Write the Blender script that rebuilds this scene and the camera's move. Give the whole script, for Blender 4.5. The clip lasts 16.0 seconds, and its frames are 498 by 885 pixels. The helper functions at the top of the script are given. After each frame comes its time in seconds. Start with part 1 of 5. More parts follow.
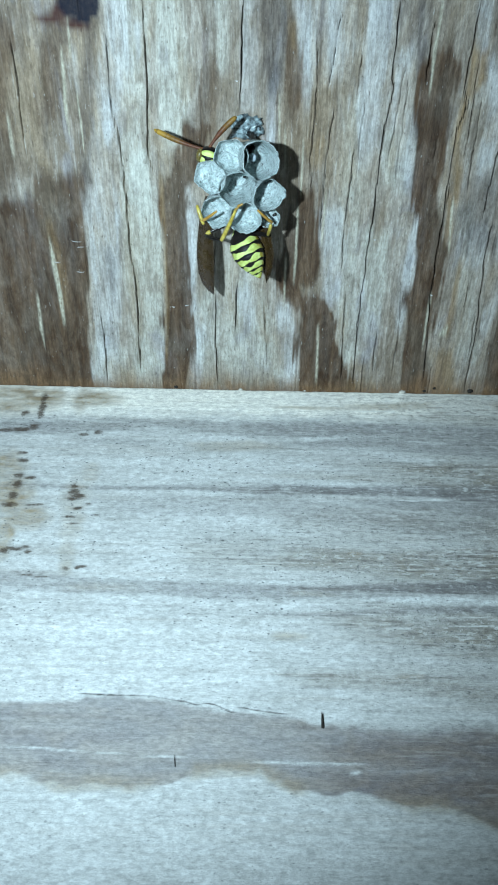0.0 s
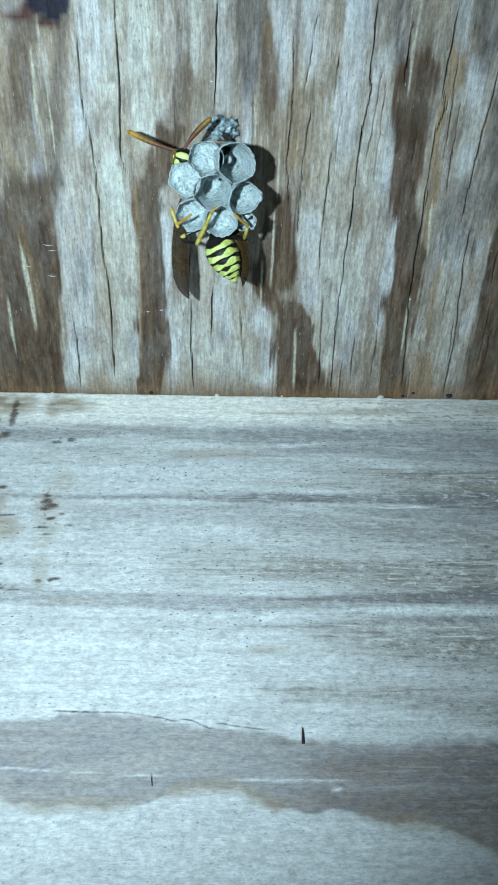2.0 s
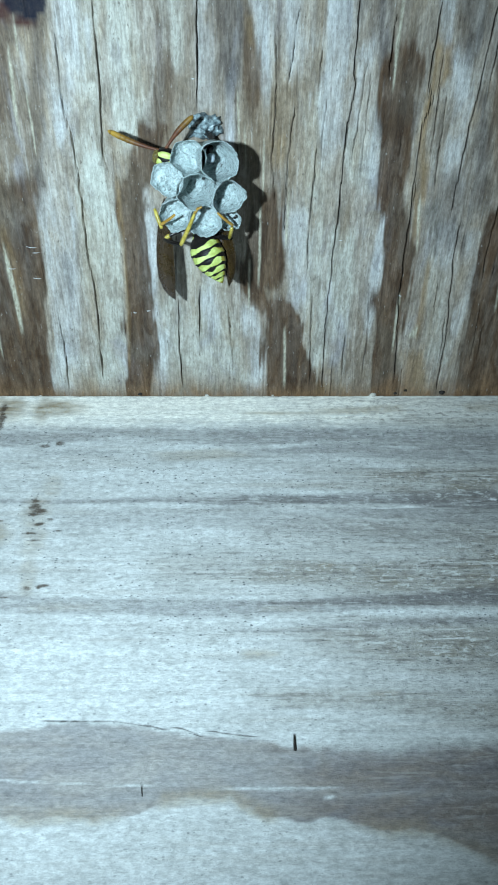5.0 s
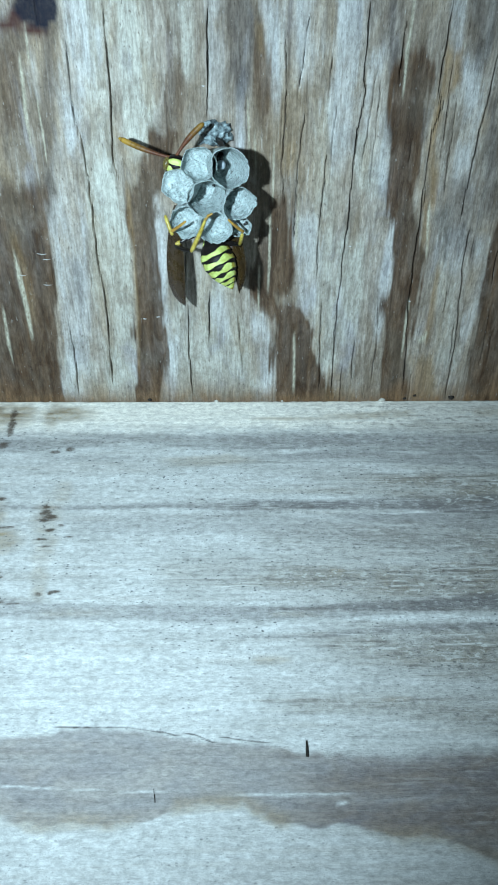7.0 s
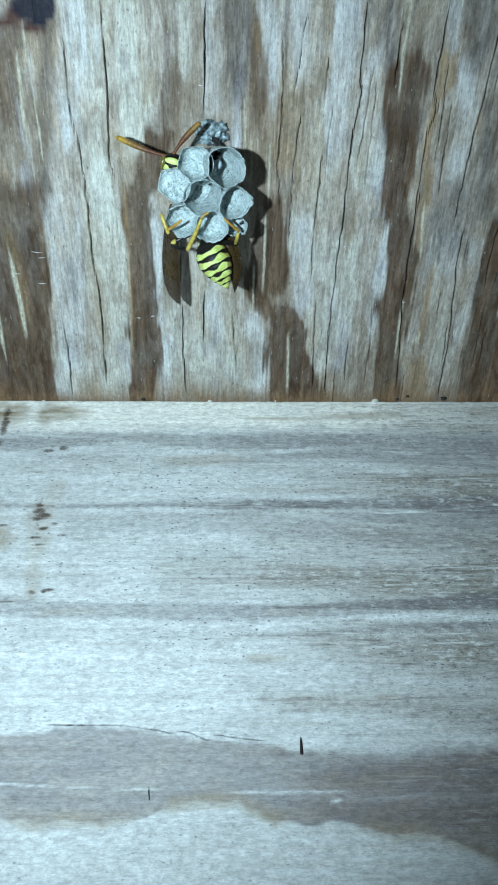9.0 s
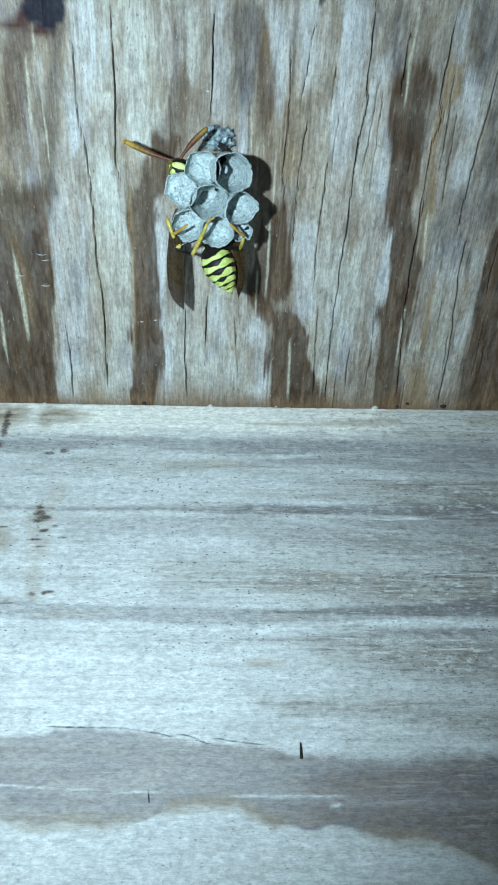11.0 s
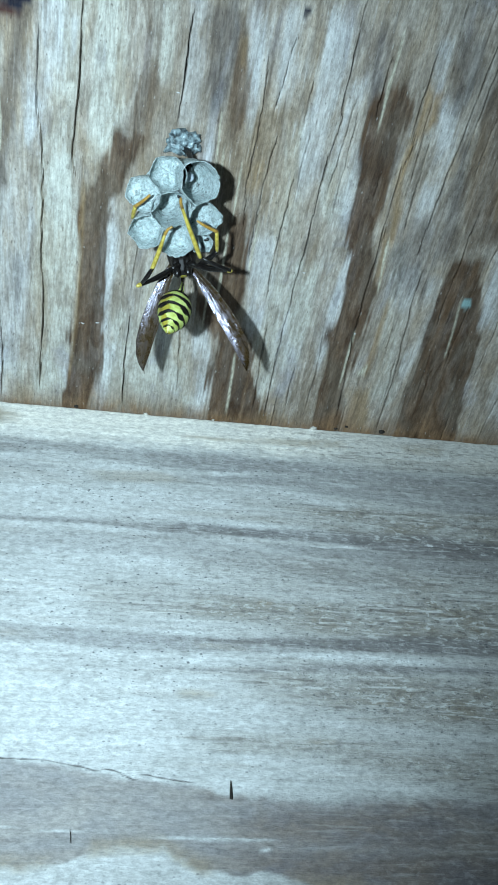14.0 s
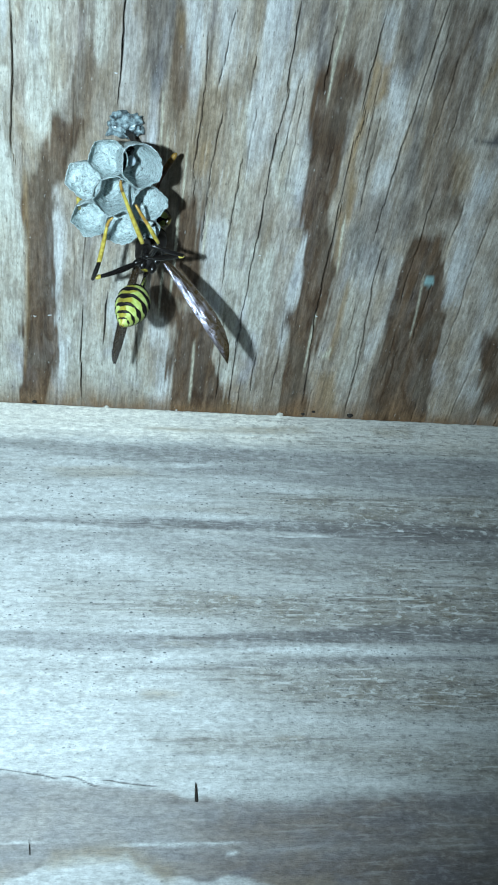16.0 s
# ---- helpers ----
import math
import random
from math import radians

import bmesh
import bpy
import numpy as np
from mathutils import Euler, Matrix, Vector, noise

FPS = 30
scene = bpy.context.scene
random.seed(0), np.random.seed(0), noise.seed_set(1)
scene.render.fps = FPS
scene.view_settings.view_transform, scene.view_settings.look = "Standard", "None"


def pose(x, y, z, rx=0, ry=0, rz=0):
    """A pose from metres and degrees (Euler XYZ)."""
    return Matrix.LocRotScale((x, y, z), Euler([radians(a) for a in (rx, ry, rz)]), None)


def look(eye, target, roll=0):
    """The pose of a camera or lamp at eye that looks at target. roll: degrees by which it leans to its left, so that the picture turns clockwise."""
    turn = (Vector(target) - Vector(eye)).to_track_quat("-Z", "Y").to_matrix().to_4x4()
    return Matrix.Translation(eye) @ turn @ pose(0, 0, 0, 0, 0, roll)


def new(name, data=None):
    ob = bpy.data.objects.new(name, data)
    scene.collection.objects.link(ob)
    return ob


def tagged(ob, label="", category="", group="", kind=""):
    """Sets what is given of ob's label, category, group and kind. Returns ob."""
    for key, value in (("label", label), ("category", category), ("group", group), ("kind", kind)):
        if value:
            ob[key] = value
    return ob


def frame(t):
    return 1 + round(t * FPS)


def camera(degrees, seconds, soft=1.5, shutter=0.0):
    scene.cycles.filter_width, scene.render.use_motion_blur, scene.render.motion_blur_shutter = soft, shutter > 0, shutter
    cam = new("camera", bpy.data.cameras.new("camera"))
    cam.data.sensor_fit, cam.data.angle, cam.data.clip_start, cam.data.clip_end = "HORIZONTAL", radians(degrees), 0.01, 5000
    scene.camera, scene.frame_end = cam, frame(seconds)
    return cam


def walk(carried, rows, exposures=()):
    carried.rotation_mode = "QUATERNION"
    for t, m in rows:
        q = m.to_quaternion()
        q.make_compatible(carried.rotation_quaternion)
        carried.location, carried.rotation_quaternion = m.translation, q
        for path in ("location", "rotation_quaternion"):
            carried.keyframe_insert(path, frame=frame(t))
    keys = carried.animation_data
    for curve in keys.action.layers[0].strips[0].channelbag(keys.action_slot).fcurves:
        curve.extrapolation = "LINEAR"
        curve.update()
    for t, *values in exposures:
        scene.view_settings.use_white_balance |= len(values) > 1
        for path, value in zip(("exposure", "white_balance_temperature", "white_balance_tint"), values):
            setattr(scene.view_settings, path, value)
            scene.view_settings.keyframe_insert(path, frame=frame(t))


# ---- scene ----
cam = camera(28.874, 16.0, soft=1.9)
walk(cam, [
    (0.0, pose(-0.02478, -0.10006, -0.12189, 137.473, -0.704, -0.818)),
    (0.5, pose(-0.02498, -0.10025, -0.12401, 138.017, -0.548, -1.484)),
    (1.0, pose(-0.02499, -0.09948, -0.11987, 137.880, 0.161, -1.486)),
    (1.5, pose(-0.02442, -0.09914, -0.11910, 137.593, 0.521, -1.551)),
    (2.0, pose(-0.02495, -0.09908, -0.11915, 137.434, 0.569, -1.558)),
    (2.5, pose(-0.02369, -0.09874, -0.11706, 137.111, 0.526, -1.373)),
    (3.0, pose(-0.02314, -0.09891, -0.11794, 137.111, 0.604, -1.151)),
    (3.5, pose(-0.02325, -0.09876, -0.11765, 136.879, 0.563, -1.238)),
    (4.0, pose(-0.02304, -0.09868, -0.11669, 136.722, 0.836, -1.169)),
    (6.5, pose(-0.02363, -0.09971, -0.11756, 137.323, 1.187, -0.529)),
    (7.0, pose(-0.02395, -0.09936, -0.11694, 137.160, 0.969, -0.539)),
    (7.5, pose(-0.02417, -0.09935, -0.11666, 137.027, 0.915, -0.723)),
    (8.0, pose(-0.02435, -0.09908, -0.11682, 136.950, 0.855, -0.872)),
    (8.5, pose(-0.02467, -0.09901, -0.11721, 137.141, 1.169, -1.047)),
    (11.0, pose(-0.02640, -0.09888, -0.11809, 137.841, 1.234, -2.179)),
    (11.5, pose(-0.02706, -0.09843, -0.11669, 137.570, 0.948, -2.142)),
    (12.0, pose(-0.02232, -0.09835, -0.11293, 136.147, 1.489, -0.653)),
    (12.5, pose(-0.02239, -0.09828, -0.11186, 135.384, 1.574, -0.321)),
    (13.0, pose(-0.02187, -0.09926, -0.11225, 135.556, 1.661, -0.827)),
    (13.5, pose(-0.02787, -0.09914, -0.10787, 135.806, 2.428, -5.234)),
    (14.0, pose(-0.03279, -0.09858, -0.11130, 136.650, 3.111, -9.487)),
    (14.5, pose(-0.03291, -0.09739, -0.11081, 137.224, 3.524, -10.096)),
    (15.0, pose(-0.03208, -0.09670, -0.10884, 136.695, 4.197, -9.736)),
    (15.5, pose(-0.03056, -0.09698, -0.10824, 136.238, 4.712, -9.133)),
    (16.0, pose(-0.02768, -0.09747, -0.10844, 135.751, 4.785, -8.060)),
], exposures=[(0.0, -0.11), (4.0, -0.09), (8.5, -0.1), (11.0, -0.1), (11.5, -0.1), (12.0, -0.12), (12.5, -0.22), (12.9, -0.14), (13.3, -0.02), (14.5, -0.04), (15.0, -0.03), (16.0, 0.02)])

# ---- night, lit by one hand torch held beside the camera ----
world = bpy.data.worlds.new("night")
world.use_nodes = True
world.node_tree.nodes["Background"].inputs["Color"].default_value = (0.35, 0.45, 0.6, 1)
world.node_tree.nodes["Background"].inputs["Strength"].default_value = 0.005
scene.world = world
torch = new("torch_light", bpy.data.lights.new("torch_light", "SPOT"))
torch.data.energy = 1.37
torch.data.color = (0.72, 0.97, 1.12)
torch.data.shadow_soft_size = 0.0022
torch.data.spot_size, torch.data.spot_blend = radians(85), 1.0
torch.matrix_world = look((-0.054, -0.101, -0.114), (-0.043, -0.0105, -0.007))
scene.view_settings.exposure = 0.0

MM = 0.001


# ---- materials ----
class Nodes:
    """A small builder of node materials."""

    def __init__(self, name):
        self.mat = bpy.data.materials.new(name)
        self.mat.use_nodes = True
        self.tree = self.mat.node_tree
        self.bsdf = self.tree.nodes["Principled BSDF"]
        self.coords = self.tree.nodes.new("ShaderNodeTexCoord")

    def put(self, value, socket):
        if isinstance(value, bpy.types.NodeSocket):
            self.tree.links.new(value, socket)
        elif isinstance(value, (tuple, list)) and len(value) == 3 and socket.type == "RGBA":
            socket.default_value = (*value, 1)
        else:
            socket.default_value = value

    def noise(self, scale, detail=4, rough=0.6, distort=0.0):
        m = self.tree.nodes.new("ShaderNodeMapping")
        m.inputs["Scale"].default_value = scale
        self.tree.links.new(self.coords.outputs["Object"], m.inputs["Vector"])
        n = self.tree.nodes.new("ShaderNodeTexNoise")
        n.inputs["Scale"].default_value, n.inputs["Detail"].default_value = 1, detail
        n.inputs["Roughness"].default_value, n.inputs["Distortion"].default_value = rough, distort
        self.tree.links.new(m.outputs[0], n.inputs["Vector"])
        return n.outputs["Fac"]

    def cells(self, scale, randomness=1.0):
        m = self.tree.nodes.new("ShaderNodeMapping")
        m.inputs["Scale"].default_value = scale
        self.tree.links.new(self.coords.outputs["Object"], m.inputs["Vector"])
        n = self.tree.nodes.new("ShaderNodeTexVoronoi")
        n.inputs["Scale"].default_value, n.inputs["Randomness"].default_value = 1, randomness
        self.tree.links.new(m.outputs[0], n.inputs["Vector"])
        return n.outputs["Distance"], n.outputs["Color"]

    def remap(self, fac, low, high, a=0.0, b=1.0):
        n = self.tree.nodes.new("ShaderNodeMapRange")
        n.interpolation_type = "SMOOTHSTEP"
        for key, value in (("Value", fac), ("From Min", low), ("From Max", high), ("To Min", a), ("To Max", b)):
            self.put(value, n.inputs[key])
        return n.outputs["Result"]

    def math(self, op, a, b=0.0):
        n = self.tree.nodes.new("ShaderNodeMath")
        n.operation = op
        self.put(a, n.inputs[0])
        self.put(b, n.inputs[1])
        return n.outputs[0]

    def mix(self, fac, a, b, blend="MIX"):
        n = self.tree.nodes.new("ShaderNodeMix")
        n.data_type, n.blend_type = "RGBA", blend
        self.put(fac, n.inputs[0])
        self.put(a, n.inputs[6])
        self.put(b, n.inputs[7])
        return n.outputs[2]

    def field(self, name):
        n = self.tree.nodes.new("ShaderNodeAttribute")
        n.attribute_name = name
        s = self.tree.nodes.new("ShaderNodeSeparateColor")
        self.tree.links.new(n.outputs["Color"], s.inputs[0])
        return (*s.outputs, n.outputs["Alpha"])

    def done(self, colour, rough=0.6, height=None, strength=0.4, distance=0.0002, **more):
        self.put(colour, self.bsdf.inputs["Base Color"])
        self.put(rough, self.bsdf.inputs["Roughness"])
        for key, value in more.items():
            self.put(value, self.bsdf.inputs[key.replace("_", " ")])
        if height is not None:
            n = self.tree.nodes.new("ShaderNodeBump")
            n.inputs["Strength"].default_value, n.inputs["Distance"].default_value = strength, distance
            self.put(height, n.inputs["Height"])
            self.tree.links.new(n.outputs[0], self.bsdf.inputs["Normal"])
        return self.mat


def weathered_ceiling():
    k = Nodes("weathered_ceiling_timber")
    brown, pale, cream, spot = k.field("weather")
    rust, mould, fringe, ochre = k.field("spots")
    grey, tan, sliver, unused = k.field("tone")
    fibre = k.noise((3600, 1100, 900), 6, 0.75)
    thread = k.noise((2300, 90, 600), 5, 0.72, 0.4)
    strand = k.noise((620, 45, 300), 5, 0.66, 0.5)
    blot = k.noise((1900, 1200, 900), 6, 0.75)
    grain = k.noise((2500, 230, 900), 6, 0.76, 0.25)
    dash = k.noise((2900, 800, 900), 3, 0.6, 0.2)
    mottle = k.noise((620, 170, 600), 6, 0.68, 0.6)
    warm = k.noise((210, 55, 300), 4, 0.6, 0.5)
    hue = k.noise((120, 70, 150), 4, 0.6, 0.5)
    colour = k.mix(k.remap(mottle, 0.3, 0.7), (0.28, 0.24, 0.195), (0.43, 0.395, 0.345))
    colour = k.mix(k.math("MULTIPLY", tan, k.remap(strand, 0.3, 0.7, 1.0, 0.6)), colour, (0.185, 0.142, 0.102))
    colour = k.mix(k.math("MULTIPLY", cream, k.remap(mottle, 0.3, 0.65, 0.6, 1.0)), colour, (0.55, 0.56, 0.505))
    colour = k.mix(k.math("MULTIPLY", pale, k.remap(strand, 0.3, 0.62, 0.6, 1.0)), colour, (0.575, 0.60, 0.61))
    colour = k.mix(k.remap(warm, 0.49, 0.66, 0, 0.45), colour, (0.335, 0.255, 0.165))
    colour = k.mix(k.remap(warm, 0.45, 0.31, 0, 0.6), colour, (0.37, 0.375, 0.405))
    colour = k.mix(k.remap(hue, 0.52, 0.66, 0, 0.3), colour, (0.27, 0.20, 0.13))
    colour = k.mix(k.remap(thread, 0.55, 0.70, 0, 0.45), colour, (0.54, 0.53, 0.50))
    colour = k.mix(k.math("MULTIPLY", grey, k.remap(mottle, 0.3, 0.65, 1.0, 0.72)), colour, k.mix(k.remap(strand, 0.3, 0.7), (0.055, 0.048, 0.047), (0.130, 0.117, 0.114)))
    dark = k.mix(k.remap(strand, 0.3, 0.7), (0.048, 0.025, 0.013), (0.120, 0.070, 0.038))
    dark = k.mix(k.remap(hue, 0.48, 0.64, 0, 0.6), dark, (0.105, 0.085, 0.064))
    colour = k.mix(k.math("MULTIPLY", brown, k.remap(mottle, 0.28, 0.62, 1.0, 0.84)), colour, dark)
    colour = k.mix(k.math("MULTIPLY", ochre, k.remap(strand, 0.3, 0.7, 0.5, 0.95)), colour, (0.285, 0.185, 0.085))
    colour = k.mix(k.math("MULTIPLY", sliver, k.remap(fibre, 0.3, 0.6, 0.35, 0.95)), colour, (0.52, 0.50, 0.40))
    colour = k.mix(k.math("MULTIPLY", fringe, k.remap(mottle, 0.3, 0.7, 0.3, 0.95)), colour, (0.19, 0.11, 0.055))
    colour = k.mix(0.4, colour, k.mix(k.remap(fibre, 0.28, 0.66), (0.50, 0.48, 0.46), (1.12, 1.14, 1.14)), "MULTIPLY")
    colour = k.mix(0.42, colour, k.mix(k.remap(blot, 0.32, 0.64), (0.52, 0.50, 0.48), (1.14, 1.16, 1.16)), "MULTIPLY")
    colour = k.mix(0.3, colour, k.mix(k.remap(mottle, 0.36, 0.62), (0.55, 0.52, 0.49), (1.2, 1.2, 1.2)), "MULTIPLY")
    colour = k.mix(0.5, colour, k.mix(k.remap(grain, 0.33, 0.63), (0.46, 0.43, 0.40), (1.28, 1.28, 1.28)), "MULTIPLY")
    colour = k.mix(k.remap(dash, 0.37, 0.29, 0, 0.6), colour, (0.060, 0.046, 0.036))
    colour = k.mix(k.remap(dash, 0.66, 0.72, 0, 0.4), colour, (0.55, 0.55, 0.53))
    colour = k.mix(k.remap(thread, 0.42, 0.29, 0, 0.5), colour, (0.085, 0.068, 0.052))
    colour = k.mix(k.math("MULTIPLY", rust, k.remap(mottle, 0.3, 0.6, 0.7, 1.0)), colour, (0.050, 0.015, 0.012))
    colour = k.mix(mould, colour, (0.25, 0.42, 0.42))
    colour = k.mix(k.math("MULTIPLY", spot, k.remap(blot, 0.3, 0.7, 1.0, 0.9)), colour, (0.007, 0.009, 0.020))
    height = k.math("ADD", k.math("MULTIPLY", fibre, 0.8), k.math("ADD", k.math("MULTIPLY", thread, 0.8), k.math("MULTIPLY", blot, 0.8)))
    return k.done(colour, k.remap(blot, 0.3, 0.7, 0.5, 0.75), height, 0.5, 0.0003, Specular_IOR_Level=0.2)


def weathered_wall():
    k = Nodes("weathered_wall_timber")
    dull, pale, tan, spot = k.field("weather")
    band, worn, edge, crack_dark = k.field("spots")
    fibre = k.noise((1400, 900, 3000), 6, 0.74)
    strand = k.noise((30, 300, 420), 5, 0.62, 0.5)
    blot = k.noise((950, 900, 1600), 6, 0.74)
    patch = k.noise((130, 190, 300), 5, 0.66, 0.4)
    dots, presence = k.cells((1250, 40, 2000))
    fine, unused = k.cells((2300, 40, 3000))
    pick = k.tree.nodes.new("ShaderNodeSeparateColor")
    k.tree.links.new(presence, pick.inputs[0])
    crowd = k.noise((60, 60, 90), 3, 0.6)
    scuff = k.noise((650, 300, 1400), 6, 0.72, 0.3)
    lines = k.noise((110, 300, 1700), 5, 0.7, 0.3)
    colour = k.mix(k.remap(patch, 0.3, 0.7), (0.49, 0.505, 0.49), (0.63, 0.655, 0.645))
    colour = k.mix(k.remap(strand, 0.50, 0.70, 0, 0.4), colour, (0.43, 0.41, 0.37))
    colour = k.mix(k.math("MULTIPLY", worn, k.remap(k.math("ADD", patch, scuff), 0.82, 1.15, 0.3, 1.0)), colour, (0.20, 0.172, 0.128))
    colour = k.mix(k.math("MULTIPLY", dull, k.remap(k.math("ADD", patch, lines), 0.80, 1.08, 0.55, 1.0)), colour, (0.155, 0.148, 0.150))
    colour = k.mix(band, colour, k.mix(k.remap(patch, 0.35, 0.65), (0.185, 0.172, 0.178), (0.205, 0.170, 0.145)))
    colour = k.mix(k.math("MULTIPLY", pale, k.remap(scuff, 0.32, 0.6, 0.45, 1.0)), colour, (0.66, 0.69, 0.68))
    # cream top strip, its colour raised further for light bounced off the soffit
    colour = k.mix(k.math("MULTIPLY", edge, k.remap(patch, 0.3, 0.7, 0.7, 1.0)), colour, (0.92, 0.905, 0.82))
    colour = k.mix(k.math("MULTIPLY", tan, k.remap(k.math("ADD", blot, patch), 0.75, 1.2, 0.5, 1.0)), colour, (0.31, 0.25, 0.165))
    colour = k.mix(0.38, colour, k.mix(k.remap(fibre, 0.3, 0.68), (0.50, 0.50, 0.51), (1.14, 1.14, 1.14)), "MULTIPLY")
    colour = k.mix(0.5, colour, k.mix(k.remap(blot, 0.34, 0.62), (0.54, 0.54, 0.55), (1.14, 1.14, 1.14)), "MULTIPLY")
    colour = k.mix(0.3, colour, k.mix(k.remap(scuff, 0.34, 0.62), (0.58, 0.57, 0.55), (1.16, 1.16, 1.16)), "MULTIPLY")
    rough_wear = k.math("MAXIMUM", worn, k.math("MULTIPLY", dull, 0.6))
    colour = k.mix(k.math("MULTIPLY", rough_wear, k.remap(scuff, 0.53, 0.61, 0, 0.9)), colour, (0.56, 0.58, 0.565))
    colour = k.mix(k.math("MULTIPLY", rough_wear, k.remap(scuff, 0.46, 0.38, 0, 0.9)), colour, (0.125, 0.113, 0.10))
    lined = k.math("ADD", k.math("MULTIPLY", rough_wear, 0.9), 0.15)
    colour = k.mix(k.math("MULTIPLY", lined, k.remap(lines, 0.55, 0.66, 0, 0.85)), colour, (0.60, 0.62, 0.605))
    colour = k.mix(k.math("MULTIPLY", lined, k.remap(lines, 0.46, 0.35, 0, 0.85)), colour, (0.15, 0.138, 0.125))
    ragged = k.math("MULTIPLY", k.math("SUBTRACT", k.math("ADD", blot, fibre), 1.0), 1.8)
    colour = k.mix(k.remap(k.math("ADD", spot, ragged), 0.25, 1.1, 0, 0.92), colour, (0.062, 0.043, 0.030))
    # dark of the cracks, put into the colour
    colour = k.mix(crack_dark, colour, (0.035, 0.030, 0.028))
    low = k.tree.nodes.new("ShaderNodeSeparateXYZ")
    k.tree.links.new(k.coords.outputs["Object"], low.inputs[0])
    clear = k.math("MULTIPLY", k.math("MULTIPLY", k.remap(band, 0, 0.5, 1.0, 0.25), k.remap(low.outputs[2], -0.062, -0.045, 0.45, 1.0)), k.remap(edge, 0, 1, 1.0, 0.15))
    pits = k.math("MULTIPLY", k.math("MAXIMUM", k.remap(k.math("SUBTRACT", k.remap(pick.outputs[0], 0.12, 1.0, 0.0, 0.29), k.math("ADD", dots, k.math("MULTIPLY", k.math("SUBTRACT", fibre, 0.5), 0.35))), 0.0, 0.14), k.math("MULTIPLY", k.remap(fine, 0.25, 0.10), k.remap(blot, 0.46, 0.58))), k.math("MULTIPLY", k.remap(crowd, 0.36, 0.56, 0.4, 1.0), clear))
    colour = k.mix(k.math("MULTIPLY", pits, 0.85), colour, (0.075, 0.085, 0.095))
    height = k.math("SUBTRACT", k.math("ADD", k.math("MULTIPLY", fibre, 0.8), k.math("ADD", k.math("MULTIPLY", lines, 0.6), k.math("MULTIPLY", blot, 1.0))), k.math("MULTIPLY", pits, 0.6))
    return k.done(colour, k.remap(blot, 0.3, 0.7, 0.45, 0.7), height, 0.5, 0.0003, Specular_IOR_Level=0.3)


def paper():
    k = Nodes("grey_wasp_paper")
    fibre = k.noise((900, 2600, 900), 6, 0.75, 1.8)
    patch = k.noise((420, 420, 420), 4, 0.65, 0.8)
    fleck = k.noise((1900, 3200, 1900), 4, 0.65, 1.0)
    grit = k.noise((3600, 3600, 3600), 4, 0.7)
    colour = k.mix(k.remap(fibre, 0.3, 0.66), (0.25, 0.33, 0.325), (0.69, 0.81, 0.81))
    colour = k.mix(k.remap(patch, 0.5, 0.68, 0, 0.6), colour, (0.62, 0.70, 0.70))
    colour = k.mix(k.remap(patch, 0.44, 0.32, 0, 0.55), colour, (0.22, 0.27, 0.26))
    colour = k.mix(k.remap(fleck, 0.43, 0.33, 0, 0.85), colour, (0.08, 0.09, 0.085))
    colour = k.mix(k.remap(fleck, 0.57, 0.66, 0, 0.85), colour, (0.82, 0.87, 0.86))
    colour = k.mix(0.35, colour, k.mix(k.remap(grit, 0.32, 0.6), (0.55, 0.55, 0.55), (1.2, 1.2, 1.2)), "MULTIPLY")
    return k.done(colour, 0.65, k.math("ADD", k.math("ADD", fibre, grit), k.math("MULTIPLY", patch, 0.8)), 0.95, 0.0004, Specular_IOR_Level=0.25)


def plain(name, a, b, scale=1500, rough=0.4, bump=0.25, **more):
    k = Nodes(name)
    n = k.noise((scale, scale, scale), 4, 0.6)
    return k.done(k.mix(k.remap(n, 0.3, 0.7), a, b), rough, n, bump, 0.00008, **more)


def wing_membrane():
    k = Nodes("smoky_wing_membrane")
    n = k.noise((1300, 90, 900), 4, 0.6, 0.5)
    ripple = k.noise((1500, 900, 1500), 4, 0.65, 0.5)
    colour = k.mix(k.remap(n, 0.3, 0.7), (0.022, 0.013, 0.004), (0.052, 0.031, 0.010))
    return k.done(colour, k.remap(ripple, 0.35, 0.65, 0.16, 0.42), k.math("ADD", k.math("MULTIPLY", n, 0.9), k.math("MULTIPLY", ripple, 0.35)), 0.55, 0.0002, Specular_IOR_Level=0.8, Alpha=0.82,
                  Specular_Tint=(0.82, 0.80, 1.0))


def antenna_skin():
    k = Nodes("antenna_red_brown_to_yellow")
    axis = k.tree.nodes.new("ShaderNodeSeparateXYZ")
    k.tree.links.new(k.coords.outputs["Object"], axis.inputs[0])
    n = k.noise((2500, 2500, 2500), 4, 0.6)
    rings = k.noise((60, 2400, 60), 2, 0.5)
    colour = k.mix(k.remap(n, 0.3, 0.7), (0.065, 0.020, 0.010), (0.13, 0.045, 0.018))
    colour = k.mix(k.remap(axis.outputs[1], 0.0022, 0.0045), colour, (0.17, 0.09, 0.016))
    colour = k.mix(k.remap(axis.outputs[1], 0.0042, 0.0066), colour, (0.36, 0.215, 0.03))
    colour = k.mix(k.remap(rings, 0.5, 0.62, 0, 0.5), colour, (0.07, 0.03, 0.012))
    return k.done(colour, 0.5, rings, 0.4, 0.0001, Specular_IOR_Level=0.3)


